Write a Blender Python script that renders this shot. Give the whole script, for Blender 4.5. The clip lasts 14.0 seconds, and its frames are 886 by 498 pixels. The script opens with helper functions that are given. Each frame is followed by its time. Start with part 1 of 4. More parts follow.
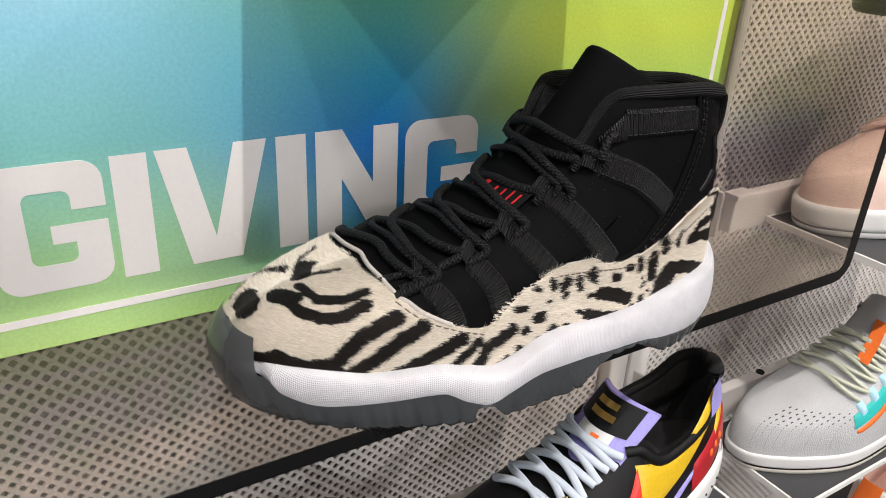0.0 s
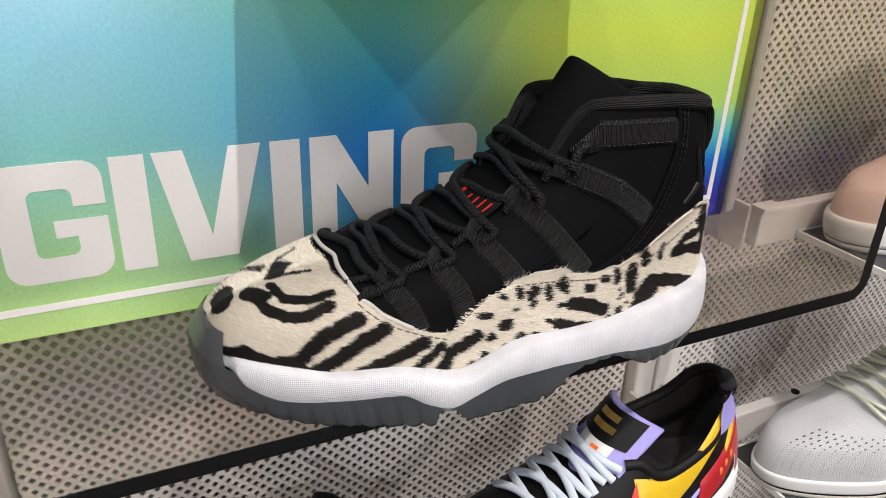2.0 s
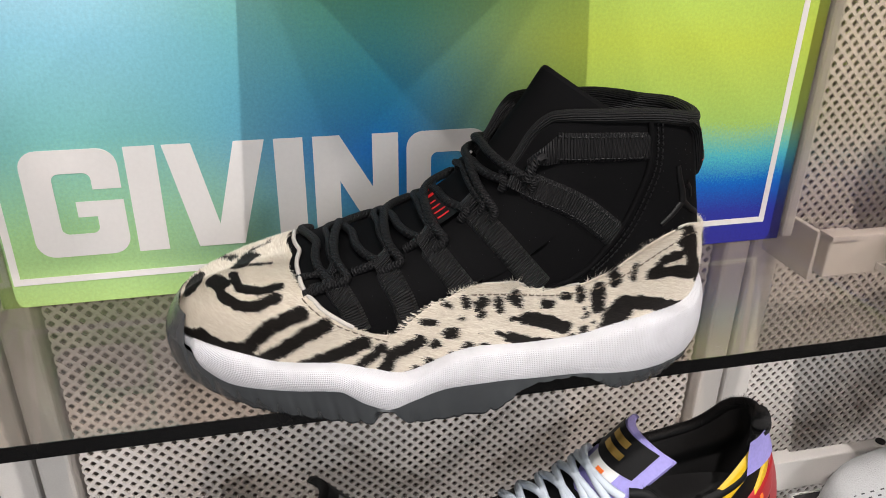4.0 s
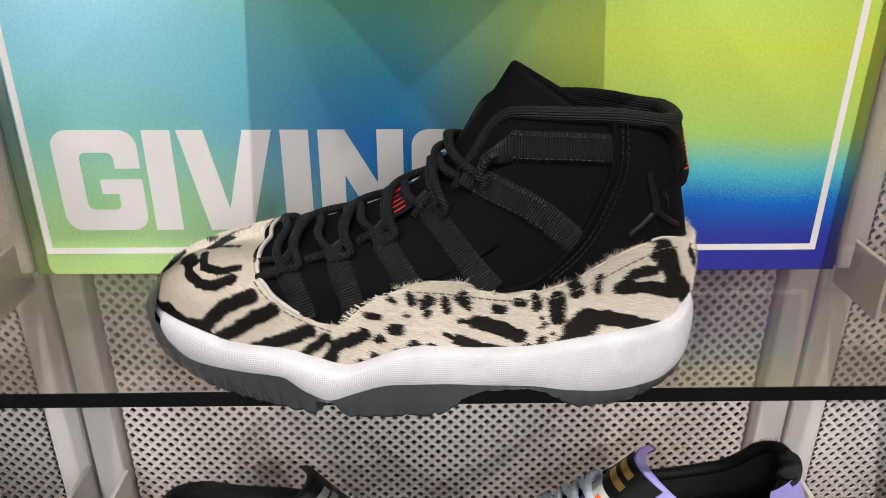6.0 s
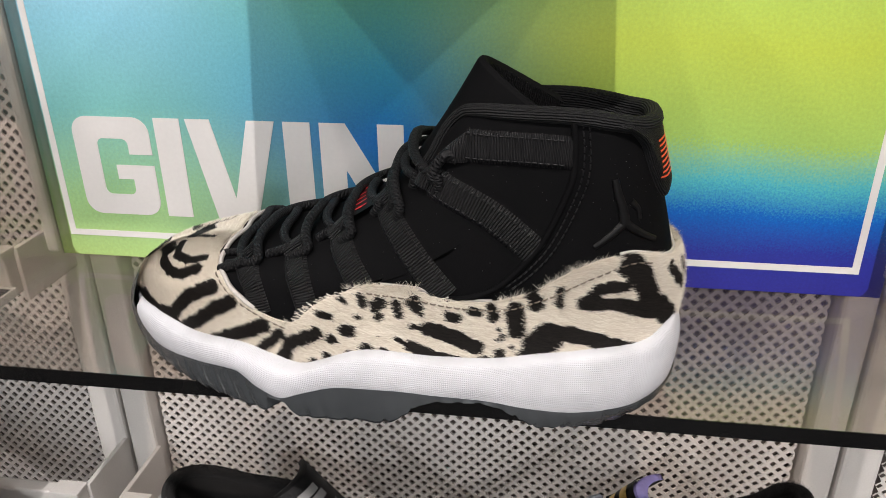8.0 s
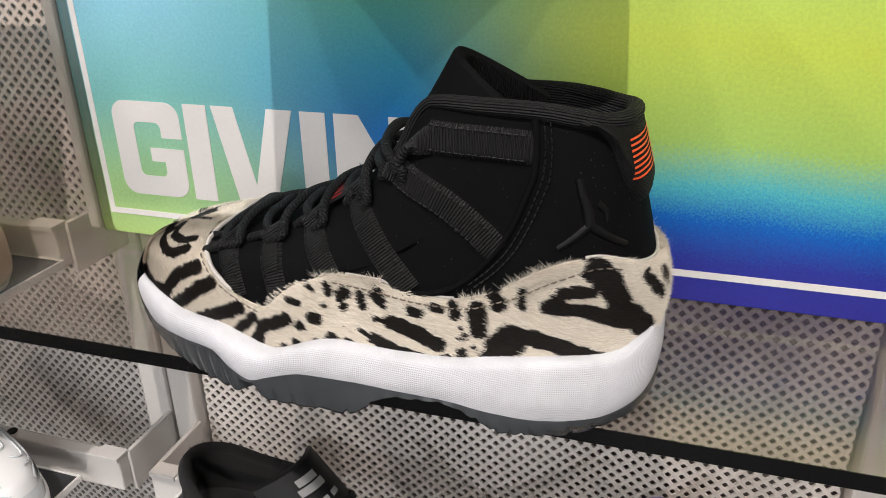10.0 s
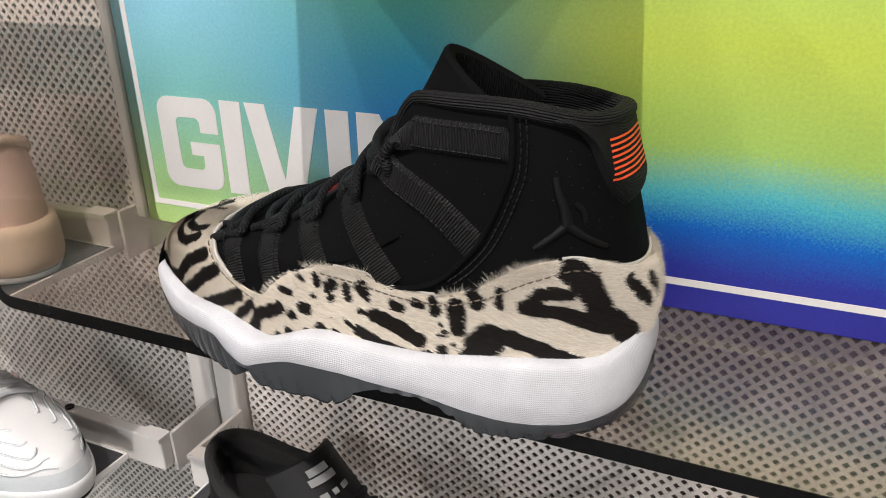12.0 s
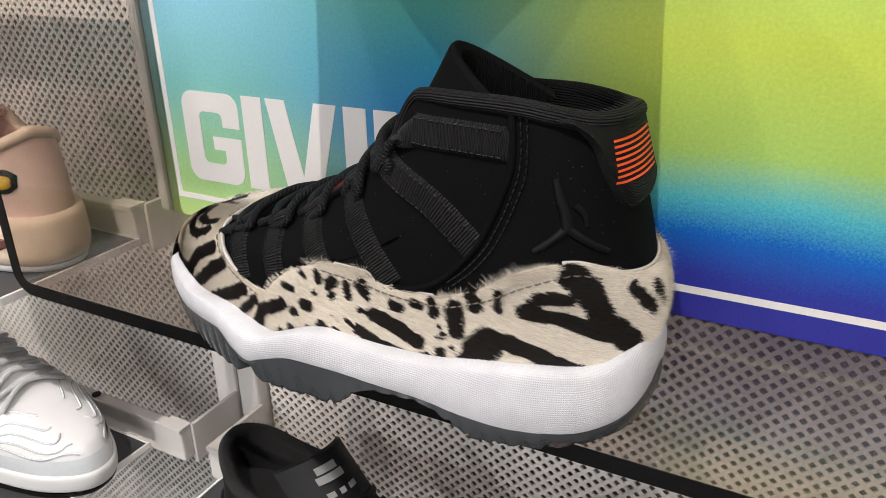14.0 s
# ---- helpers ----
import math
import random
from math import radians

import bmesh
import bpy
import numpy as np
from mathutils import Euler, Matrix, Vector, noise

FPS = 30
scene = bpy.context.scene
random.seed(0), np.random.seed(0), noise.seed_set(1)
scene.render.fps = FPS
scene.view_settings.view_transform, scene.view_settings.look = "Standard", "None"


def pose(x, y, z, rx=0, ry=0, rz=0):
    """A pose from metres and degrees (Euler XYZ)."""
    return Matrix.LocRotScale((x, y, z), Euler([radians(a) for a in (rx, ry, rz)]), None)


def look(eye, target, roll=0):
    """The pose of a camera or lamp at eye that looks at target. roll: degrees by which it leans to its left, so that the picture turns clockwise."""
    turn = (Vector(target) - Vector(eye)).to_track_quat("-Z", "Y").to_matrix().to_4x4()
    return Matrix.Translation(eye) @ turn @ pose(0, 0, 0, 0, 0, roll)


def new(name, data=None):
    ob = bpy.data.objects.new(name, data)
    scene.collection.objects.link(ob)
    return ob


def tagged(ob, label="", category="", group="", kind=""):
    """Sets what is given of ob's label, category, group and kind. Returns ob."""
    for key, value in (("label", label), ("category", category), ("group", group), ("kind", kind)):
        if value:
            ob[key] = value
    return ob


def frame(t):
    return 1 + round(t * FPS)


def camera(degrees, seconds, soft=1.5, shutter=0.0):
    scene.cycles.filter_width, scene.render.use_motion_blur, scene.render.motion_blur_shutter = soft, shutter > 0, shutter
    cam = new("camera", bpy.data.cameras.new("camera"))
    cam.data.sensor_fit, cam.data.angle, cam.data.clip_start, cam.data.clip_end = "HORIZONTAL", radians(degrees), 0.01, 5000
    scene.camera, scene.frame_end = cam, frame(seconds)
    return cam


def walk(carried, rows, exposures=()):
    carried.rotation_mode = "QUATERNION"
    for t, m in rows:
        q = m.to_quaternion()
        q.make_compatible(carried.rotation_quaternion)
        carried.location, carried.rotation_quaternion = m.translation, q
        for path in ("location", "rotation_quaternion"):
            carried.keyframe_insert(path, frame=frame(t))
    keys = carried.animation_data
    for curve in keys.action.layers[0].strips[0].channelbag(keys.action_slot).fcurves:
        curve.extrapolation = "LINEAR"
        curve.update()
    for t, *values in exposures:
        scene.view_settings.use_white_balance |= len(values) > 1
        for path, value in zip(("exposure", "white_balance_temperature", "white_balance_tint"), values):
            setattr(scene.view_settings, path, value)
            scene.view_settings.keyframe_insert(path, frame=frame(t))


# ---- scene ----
cam = camera(61.3, 14.0, 0.9)
PATH = [
    (0, (-0.219, -0.361, 1.511), (0.759, 1.16, 0.656), 3.1),
    (0.5, (-0.214, -0.362, 1.51), (0.739, 1.174, 0.654), 2.9),
    (1, (-0.206, -0.368, 1.513), (0.711, 1.19, 0.657), 2.6),
    (1.5, (-0.194, -0.379, 1.516), (0.676, 1.206, 0.662), 2.4),
    (2, (-0.18, -0.389, 1.517), (0.625, 1.23, 0.662), 2.2),
    (2.5, (-0.164, -0.402, 1.52), (0.557, 1.254, 0.662), 1.9),
    (3, (-0.148, -0.415, 1.521), (0.481, 1.281, 0.667), 1.5),
    (3.2, (-0.137, -0.416, 1.524), (0.449, 1.291, 0.662), 1.4),
    (5.5, (-0.025, -0.429, 1.515), (0.098, 1.383, 0.676), 0.2),
    (6, (-0.006, -0.428, 1.512), (0.029, 1.391, 0.682), 0.1),
    (6.5, (0.013, -0.426, 1.51), (-0.033, 1.396, 0.685), -0.0),
    (7, (0.032, -0.42, 1.509), (-0.093, 1.396, 0.68), -0.3),
    (7.5, (0.047, -0.416, 1.508), (-0.149, 1.394, 0.679), -0.4),
    (8, (0.061, -0.409, 1.507), (-0.205, 1.39, 0.674), -0.6),
    (10.5, (0.129, -0.389, 1.498), (-0.48, 1.332, 0.681), -1.0),
    (11, (0.139, -0.386, 1.496), (-0.531, 1.316, 0.686), -1.2),
    (11.5, (0.148, -0.385, 1.496), (-0.575, 1.3, 0.696), -1.3),
    (12, (0.158, -0.38, 1.495), (-0.608, 1.288, 0.7), -1.3),
    (12.5, (0.162, -0.374, 1.494), (-0.641, 1.28, 0.705), -1.2),
    (13, (0.169, -0.367, 1.493), (-0.663, 1.271, 0.703), -1.2),
    (13.5, (0.169, -0.368, 1.493), (-0.684, 1.26, 0.704), -1.1),
    (14, (0.171, -0.368, 1.492), (-0.698, 1.252, 0.703), -1.0),
]
walk(cam, [(t, look(eye, target, roll)) for t, eye, target, roll in PATH])

# ---- world, lamps, exposure ----
world = bpy.data.worlds.new("world")
scene.world = world
world.use_nodes = True
world.node_tree.nodes["Background"].inputs[0].default_value = (.9, .95, 1.0, 1)
world.node_tree.nodes["Background"].inputs[1].default_value = .02
scene.view_settings.exposure = 0.0


def spot_lamp(x, y, z, aim, watts, size=.011, kelvin_colour=(1.0, .93, .892), cone=70, blend=.6):
    data = bpy.data.lights.new("spot_lamp", "SPOT")
    data.energy, data.shadow_soft_size, data.spot_size, data.spot_blend, data.color = watts, size, radians(cone), blend, kelvin_colour
    ob = new("spot_lamp", data)
    ob.matrix_world = look((x, y, z), aim)
    return ob


# a ceiling track of spots in front of the shelf wall
spot_lamp(-.01, -1.14, 3.02, (0, 0, 1.3), 108)
spot_lamp(-1.42, -1.14, 3.02, (-.1, 0, 1.3), 55)
spot_lamp(-.60, -1.14, 3.02, (-.1, 0, 1.3), 31)
spot_lamp(1.72, -1.14, 3.02, (.1, 0, 1.3), 67)
spot_lamp(.98, -1.14, 3.02, (.1, 0, 1.3), 27)
# spots further out, low enough to reach under the tray
spot_lamp(-.70, -2.70, 2.95, (-.05, 0, .80), 60, .02, (.97, .98, 1.0), 15, .5)
spot_lamp(.85, -2.70, 2.95, (.10, 0, .80), 60, .02, (1.0, .96, .93), 15, .5)
# added fill lamp, not a shop fixture: lifts the ambient light on the shelf
ambient_fill = bpy.data.lights.new("ambient_fill_lamp", "AREA")
ambient_fill.energy, ambient_fill.size, ambient_fill.color = 66, 2.6, (.97, .98, 1.0)
new("ambient_fill_lamp", ambient_fill).matrix_world = look((0, -3.75, 2.25), (0, 0, 1.35))


# ---- materials ----
def lin(r, g, b):
    """Linear colour from 0..255 values."""
    return tuple(((c / 255) / 12.92 if c <= 10 else ((c / 255 + .055) / 1.055) ** 2.4) for c in (r, g, b)) + (1.0,)


class Nodes:
    def __init__(self, name):
        self.mat = bpy.data.materials.new(name)
        self.mat.use_nodes = True
        self.tree = self.mat.node_tree
        self.bsdf = self.tree.nodes["Principled BSDF"]
        self.out = self.tree.nodes["Material Output"]

    def add(self, kind, **values):
        node = self.tree.nodes.new(kind)
        for key, value in values.items():
            node.inputs[key].default_value = value
        return node

    def link(self, a, b):
        self.tree.links.new(a, b)


def surface(name, colour, rough=.6, metal=0.0, vary=.12, grain=400, bump=.15, depth=.0004, coat=0.0, sheen=0.0, spec=.5, blotch=25):
    """A plain surface with two scales of variation and fine relief."""
    n = Nodes(name)
    co = n.add("ShaderNodeTexCoord")
    big = n.add("ShaderNodeTexNoise", Scale=blotch, Detail=4.0)
    fine = n.add("ShaderNodeTexNoise", Scale=grain, Detail=3.0)
    n.link(co.outputs["Object"], big.inputs["Vector"])
    n.link(co.outputs["Object"], fine.inputs["Vector"])
    mixed = n.add("ShaderNodeMath")
    mixed.operation = "MULTIPLY_ADD"
    mixed.inputs[1].default_value = .5
    n.link(big.outputs["Fac"], mixed.inputs[0])
    half = n.add("ShaderNodeMath")
    half.operation = "MULTIPLY"
    half.inputs[1].default_value = .5
    n.link(fine.outputs["Fac"], half.inputs[0])
    n.link(half.outputs[0], mixed.inputs[2])
    ramp = n.add("ShaderNodeValToRGB")
    c = colour
    ramp.color_ramp.elements[0].position, ramp.color_ramp.elements[1].position = .3, .7
    ramp.color_ramp.elements[0].color = tuple(v * (1 - vary) for v in c[:3]) + (1,)
    ramp.color_ramp.elements[1].color = tuple(min(1, v * (1 + vary)) for v in c[:3]) + (1,)
    n.link(mixed.outputs[0], ramp.inputs["Fac"])
    n.link(ramp.outputs["Color"], n.bsdf.inputs["Base Color"])
    rr = n.add("ShaderNodeMapRange")
    rr.inputs["To Min"].default_value, rr.inputs["To Max"].default_value = max(0, rough - .08), min(1, rough + .08)
    n.link(big.outputs["Fac"], rr.inputs["Value"])
    n.link(rr.outputs[0], n.bsdf.inputs["Roughness"])
    if bump:
        b = n.add("ShaderNodeBump", Strength=bump, Distance=depth)
        n.link(fine.outputs["Fac"], b.inputs["Height"])
        n.link(b.outputs["Normal"], n.bsdf.inputs["Normal"])
    n.bsdf.inputs["Metallic"].default_value = metal
    n.bsdf.inputs["Coat Weight"].default_value = coat
    n.bsdf.inputs["Coat Roughness"].default_value = .15
    n.bsdf.inputs["Sheen Weight"].default_value = sheen
    n.bsdf.inputs["Specular IOR Level"].default_value = spec
    return n.mat


def ribbed(name, colour, axis, scale, rough=.7, strength=.8, cross=0.0, depth=.0004, sheen=.0):
    """Woven or ribbed cloth: fine bands along one axis, and crossing ones if asked for; uses the UV map in metres."""
    n = Nodes(name)
    co = n.add("ShaderNodeTexCoord")
    w = n.add("ShaderNodeTexWave", Scale=scale, Distortion=.6, Detail=1.0)
    w.bands_direction = axis
    n.link(co.outputs["UV"], w.inputs["Vector"])
    height = w.outputs["Fac"]
    if cross:
        w2 = n.add("ShaderNodeTexWave", Scale=cross, Distortion=.6)
        w2.bands_direction = "Y" if axis == "X" else "X"
        n.link(co.outputs["UV"], w2.inputs["Vector"])
        m = n.add("ShaderNodeMath")
        m.operation = "MULTIPLY"
        n.link(height, m.inputs[0])
        n.link(w2.outputs["Fac"], m.inputs[1])
        height = m.outputs[0]
    noise_node = n.add("ShaderNodeTexNoise", Scale=60.0, Detail=4.0)
    n.link(co.outputs["Object"], noise_node.inputs["Vector"])
    ramp = n.add("ShaderNodeValToRGB")
    ramp.color_ramp.elements[0].color = tuple(v * .75 for v in colour[:3]) + (1,)
    ramp.color_ramp.elements[1].color = tuple(min(1, v * 1.2) for v in colour[:3]) + (1,)
    n.link(noise_node.outputs["Fac"], ramp.inputs["Fac"])
    n.link(ramp.outputs["Color"], n.bsdf.inputs["Base Color"])
    b = n.add("ShaderNodeBump", Strength=strength, Distance=depth)
    n.link(height, b.inputs["Height"])
    n.link(b.outputs["Normal"], n.bsdf.inputs["Normal"])
    n.bsdf.inputs["Roughness"].default_value = rough
    n.bsdf.inputs["Specular IOR Level"].default_value = .45 if colour[0] > .1 else .22
    n.bsdf.inputs["Sheen Weight"].default_value = sheen
    return n.mat


def fur_material():
    n = Nodes("fur")
    at = n.add("ShaderNodeAttribute")
    at.attribute_name = "dark"
    tint = n.add("ShaderNodeAttribute")
    tint.attribute_name = "tint"
    pale = n.add("ShaderNodeMix")
    pale.data_type = "RGBA"
    pale.inputs["A"].default_value = (.57, .495, .40, 1)
    pale.inputs["B"].default_value = (.85, .80, .70, 1)
    n.link(tint.outputs["Fac"], pale.inputs["Factor"])
    dark = n.add("ShaderNodeMix")
    dark.data_type = "RGBA"
    dark.inputs["A"].default_value = (.005, .0045, .004, 1)
    dark.inputs["B"].default_value = (.020, .016, .014, 1)
    n.link(tint.outputs["Fac"], dark.inputs["Factor"])
    both = n.add("ShaderNodeMix")
    both.data_type = "RGBA"
    n.link(at.outputs["Fac"], both.inputs["Factor"])
    n.link(pale.outputs["Result"], both.inputs["A"])
    n.link(dark.outputs["Result"], both.inputs["B"])
    n.link(both.outputs["Result"], n.bsdf.inputs["Base Color"])
    n.bsdf.inputs["Roughness"].default_value = .55
    n.bsdf.inputs["Specular IOR Level"].default_value = .22
    return n.mat


def smoked_acrylic():
    n = Nodes("smoked_acrylic")
    clear = n.add("ShaderNodeBsdfTransparent")
    clear.inputs["Color"].default_value = (.83, .78, .735, 1)
    gloss = n.add("ShaderNodeBsdfGlossy", Roughness=.02)
    gloss.inputs["Color"].default_value = (1, 1, 1, 1)
    co = n.add("ShaderNodeTexCoord")
    dust = n.add("ShaderNodeTexNoise", Scale=14.0, Detail=5.0)
    n.link(co.outputs["Object"], dust.inputs["Vector"])
    fr = n.add("ShaderNodeFresnel", IOR=1.49)
    mix = n.add("ShaderNodeMixShader")
    n.link(fr.outputs[0], mix.inputs["Fac"])
    n.link(clear.outputs[0], mix.inputs[1])
    n.link(gloss.outputs[0], mix.inputs[2])
    film = n.add("ShaderNodeBsdfDiffuse")
    film.inputs["Color"].default_value = (.5, .47, .44, 1)
    mix2 = n.add("ShaderNodeMixShader")
    amount = n.add("ShaderNodeMapRange")
    amount.inputs["From Min"].default_value, amount.inputs["From Max"].default_value = .35, .75
    amount.inputs["To Min"].default_value, amount.inputs["To Max"].default_value = .015, .07
    n.link(dust.outputs["Fac"], amount.inputs["Value"])
    n.link(amount.outputs[0], mix2.inputs["Fac"])
    n.link(mix.outputs[0], mix2.inputs[1])
    n.link(film.outputs[0], mix2.inputs[2])
    n.link(mix2.outputs[0], n.out.inputs["Surface"])
    return n.mat


def poster_print():
    """A grainy print that runs from pale blue and green through blue to lime and indigo."""
    n = Nodes("poster_print")
    co = n.add("ShaderNodeTexCoord")
    warp = n.add("ShaderNodeTexNoise", Scale=6.0, Detail=2.0)
    n.link(co.outputs["Object"], warp.inputs["Vector"])
    mad = n.add("ShaderNodeVectorMath")
    mad.operation = "MULTIPLY_ADD"
    mad.inputs[1].default_value = (.05, 0, .035)
    n.link(warp.outputs["Color"], mad.inputs[0])
    n.link(co.outputs["Object"], mad.inputs[2])
    grain = n.add("ShaderNodeTexNoise", Scale=900.0, Detail=2.0)
    n.link(co.outputs["Object"], grain.inputs["Vector"])
    mad2 = n.add("ShaderNodeVectorMath")
    mad2.operation = "MULTIPLY_ADD"
    mad2.inputs[1].default_value = (.02, 0, .024)
    n.link(grain.outputs["Color"], mad2.inputs[0])
    n.link(mad.outputs[0], mad2.inputs[2])
    xyz = n.add("ShaderNodeSeparateXYZ")
    n.link(mad2.outputs[0], xyz.inputs[0])
    up = n.add("ShaderNodeMapRange")
    up.inputs["From Min"].default_value, up.inputs["From Max"].default_value = .03, .23
    n.link(xyz.outputs["Z"], up.inputs["Value"])

    def column(*stops):
        r = n.add("ShaderNodeValToRGB")
        e = r.color_ramp.elements
        while len(e) < len(stops):
            e.new(.5)
        for el, (p, c) in zip(e, stops):
            el.position, el.color = p, lin(*c)
        n.link(up.outputs[0], r.inputs["Fac"])
        return r.outputs["Color"]
    # left stops are paled: a gloss sheen there is put into the colour
    left = column((0, (172, 202, 122)), (.22, (158, 202, 142)), (.48, (124, 190, 188)), (.75, (136, 196, 216)), (1, (170, 212, 230)))
    mid = column((0, (96, 176, 90)), (.16, (40, 120, 170)), (.40, (8, 104, 186)), (.60, (38, 140, 176)), (.85, (92, 180, 140)), (1, (120, 190, 130)))
    right = column((0, (44, 44, 140)), (.12, (44, 52, 150)), (.24, (12, 100, 190)), (.34, (80, 180, 190)), (.46, (162, 198, 100)), (.72, (184, 202, 78)), (1, (164, 204, 106)))

    def blend(a, b, x0, x1):
        f = n.add("ShaderNodeMapRange")
        f.interpolation_type = "SMOOTHSTEP"
        f.inputs["From Min"].default_value, f.inputs["From Max"].default_value = x0, x1
        n.link(xyz.outputs["X"], f.inputs["Value"])
        m = n.add("ShaderNodeMix")
        m.data_type = "RGBA"
        n.link(f.outputs[0], m.inputs["Factor"])
        n.link(a, m.inputs["A"])
        n.link(b, m.inputs["B"])
        return m.outputs["Result"]
    speck = n.add("ShaderNodeTexNoise", Scale=520.0, Detail=3.0, Roughness=.7)
    n.link(co.outputs["Object"], speck.inputs["Vector"])
    level = n.add("ShaderNodeMapRange")
    level.inputs["From Min"].default_value, level.inputs["From Max"].default_value = .25, .75
    level.inputs["To Min"].default_value, level.inputs["To Max"].default_value = .88, 1.10
    n.link(speck.outputs["Fac"], level.inputs["Value"])
    grainy = n.add("ShaderNodeMix")
    grainy.data_type, grainy.blend_type = "RGBA", "MULTIPLY"
    grainy.inputs["Factor"].default_value = 1.0
    n.link(blend(blend(left, mid, -.17, .02), right, .0, .13), grainy.inputs["A"])
    n.link(level.outputs[0], grainy.inputs["B"])
    n.link(grainy.outputs["Result"], n.bsdf.inputs["Base Color"])
    n.bsdf.inputs["Roughness"].default_value = .42
    n.bsdf.inputs["Specular IOR Level"].default_value = .3
    return n.mat


BLACK = (.0039, .0039, .0043, 1)
M_NUBUCK = surface("black_nubuck", BLACK, .76, vary=.25, grain=1500, bump=.25, depth=.0002, spec=.05)
M_RUBBED = surface("black_rubber", (.004, .004, .0044, 1), .5, grain=900, bump=.1, spec=.2)
M_WEB = ribbed("black_webbing", (.0150, .0150, .0160, 1), "X", 250, .48, 1.0, depth=.0011)
M_KNIT = ribbed("black_ribbed_knit", (.0125, .0125, .0135, 1), "Y", 290, .75, 1.0, depth=.0008)
M_CORD = ribbed("black_braided_cord", (.0050, .0050, .0058, 1), "DIAGONAL", 230, .62, 1.0, cross=230, depth=.0007)
M_THREAD = surface("black_thread", (.0080, .0080, .0088, 1), .6, grain=2000, spec=.3)
M_FUR = fur_material()
M_TAN_THREAD = surface("tan_thread", (.15, .12, .09, 1), .7, grain=2000)
M_SUEDE = surface("pale_leather_edge", (.45, .42, .39, 1), .8, grain=1500, bump=.4)
M_MID = ribbed("white_textured_rubber", (.58, .58, .61, 1), "Y", 330, .5, .6, cross=360, depth=.0004)
M_WHITE = surface("white_rubber", (.68, .68, .67, 1), .5, vary=.05, grain=800, bump=.1)
M_RED = surface("red_thread", (.42, .010, .012, 1), .5, grain=1500)
M_ORANGE = surface("orange_thread", (.80, .09, .025, 1), .5, grain=1500)


def ice_rubber():
    n = Nodes("smoky_clear_rubber")
    co = n.add("ShaderNodeTexCoord")
    no = n.add("ShaderNodeTexNoise", Scale=40.0, Detail=3.0)
    n.link(co.outputs["Object"], no.inputs["Vector"])
    r = n.add("ShaderNodeValToRGB")
    r.color_ramp.elements[0].color, r.color_ramp.elements[1].color = (.048, .053, .058, 1), (.085, .092, .098, 1)
    n.link(no.outputs["Fac"], r.inputs["Fac"])
    n.link(r.outputs["Color"], n.bsdf.inputs["Base Color"])
    n.bsdf.inputs["Roughness"].default_value = .27
    n.bsdf.inputs["Transmission Weight"].default_value = .30
    n.bsdf.inputs["IOR"].default_value = 1.45
    return n.mat


M_ICE = ice_rubber()
M_STEEL = surface("white_painted_steel", (.72, .69, .66, 1), .45, vary=.05, grain=700, bump=.05)
M_PANEL = surface("white_perforated_steel", (.78, .74, .71, 1), .5, vary=.05, grain=700, bump=.05)
M_BACK = surface("taupe_wall_board", (.20, .17, .155, 1), .8, vary=.1)
M_ACRYLIC = smoked_acrylic()
M_EDGE = surface("dark_acrylic_edge", (.003, .003, .0032, 1), .25, vary=.1, bump=0)
M_POSTER = poster_print()
M_INK = surface("white_ink", (.74, .72, .71, 1), .45, vary=.03, bump=0)
M_FRAME = surface("white_plastic", (.80, .79, .77, 1), .35, vary=.03, bump=0)
M_PLATE = surface("dark_grey_plate", (.045, .046, .05, 1), .45, vary=.15)
M_ROOM = surface("pale_paint", (.62, .58, .54, 1), .8, vary=.05, blotch=2)
M_FLOOR = surface("grey_floor", (.16, .15, .145, 1), .5, vary=.15, blotch=3)


# ---- mesh helpers ----
def part(name, verts, faces, material, parent=None, label="", smooth_shade=True, uv=None):
    me = bpy.data.meshes.new(name)
    me.from_pydata([tuple(map(float, v)) for v in verts], [], [tuple(map(int, f)) for f in faces])
    me.materials.append(material)
    if uv is not None:
        layer = me.uv_layers.new(name="UVMap")
        idx = np.empty(len(me.loops), dtype=np.int32)
        me.loops.foreach_get("vertex_index", idx)
        layer.data.foreach_set("uv", np.asarray(uv, dtype=np.float32)[idx].ravel())
    if smooth_shade:
        me.polygons.foreach_set("use_smooth", [True] * len(me.polygons))
    me.update()
    ob = new(name, me)
    if parent:
        ob.parent = parent
    if label:
        ob["label"] = label
    return ob


def thing(name, m, label, category, group="", kind=""):
    ob = new(name)
    ob.empty_display_size = .05
    ob.matrix_world = m
    return tagged(ob, label, category, group, kind)


def grid(p, wrap=False):
    """Vertices, faces and a UV map in metres from a lattice of points (rows, columns, 3); wrap joins the last row to the first."""
    nu, nv = p.shape[:2]
    idx = np.arange(nu * nv).reshape(nu, nv)
    a = np.concatenate((idx, idx[:1])) if wrap else idx
    f = np.stack((a[:-1, :-1], a[1:, :-1], a[1:, 1:], a[:-1, 1:]), -1).reshape(-1, 4)
    u = np.concatenate((np.zeros((1, nv)), np.cumsum(np.linalg.norm(np.diff(p, axis=0), axis=-1), 0)))
    v = np.concatenate((np.zeros((nu, 1)), np.cumsum(np.linalg.norm(np.diff(p, axis=1), axis=-1), 1)), 1)
    u = np.repeat(u[:, nv // 2:nv // 2 + 1], nv, 1)
    return p.reshape(-1, 3), f, np.stack((u, v), -1).reshape(-1, 2)


def skin(name, p, material, parent, label="", wrap=False):
    v, f, uv = grid(p, wrap)
    return part(name, v, f, material, parent, label, uv=uv)


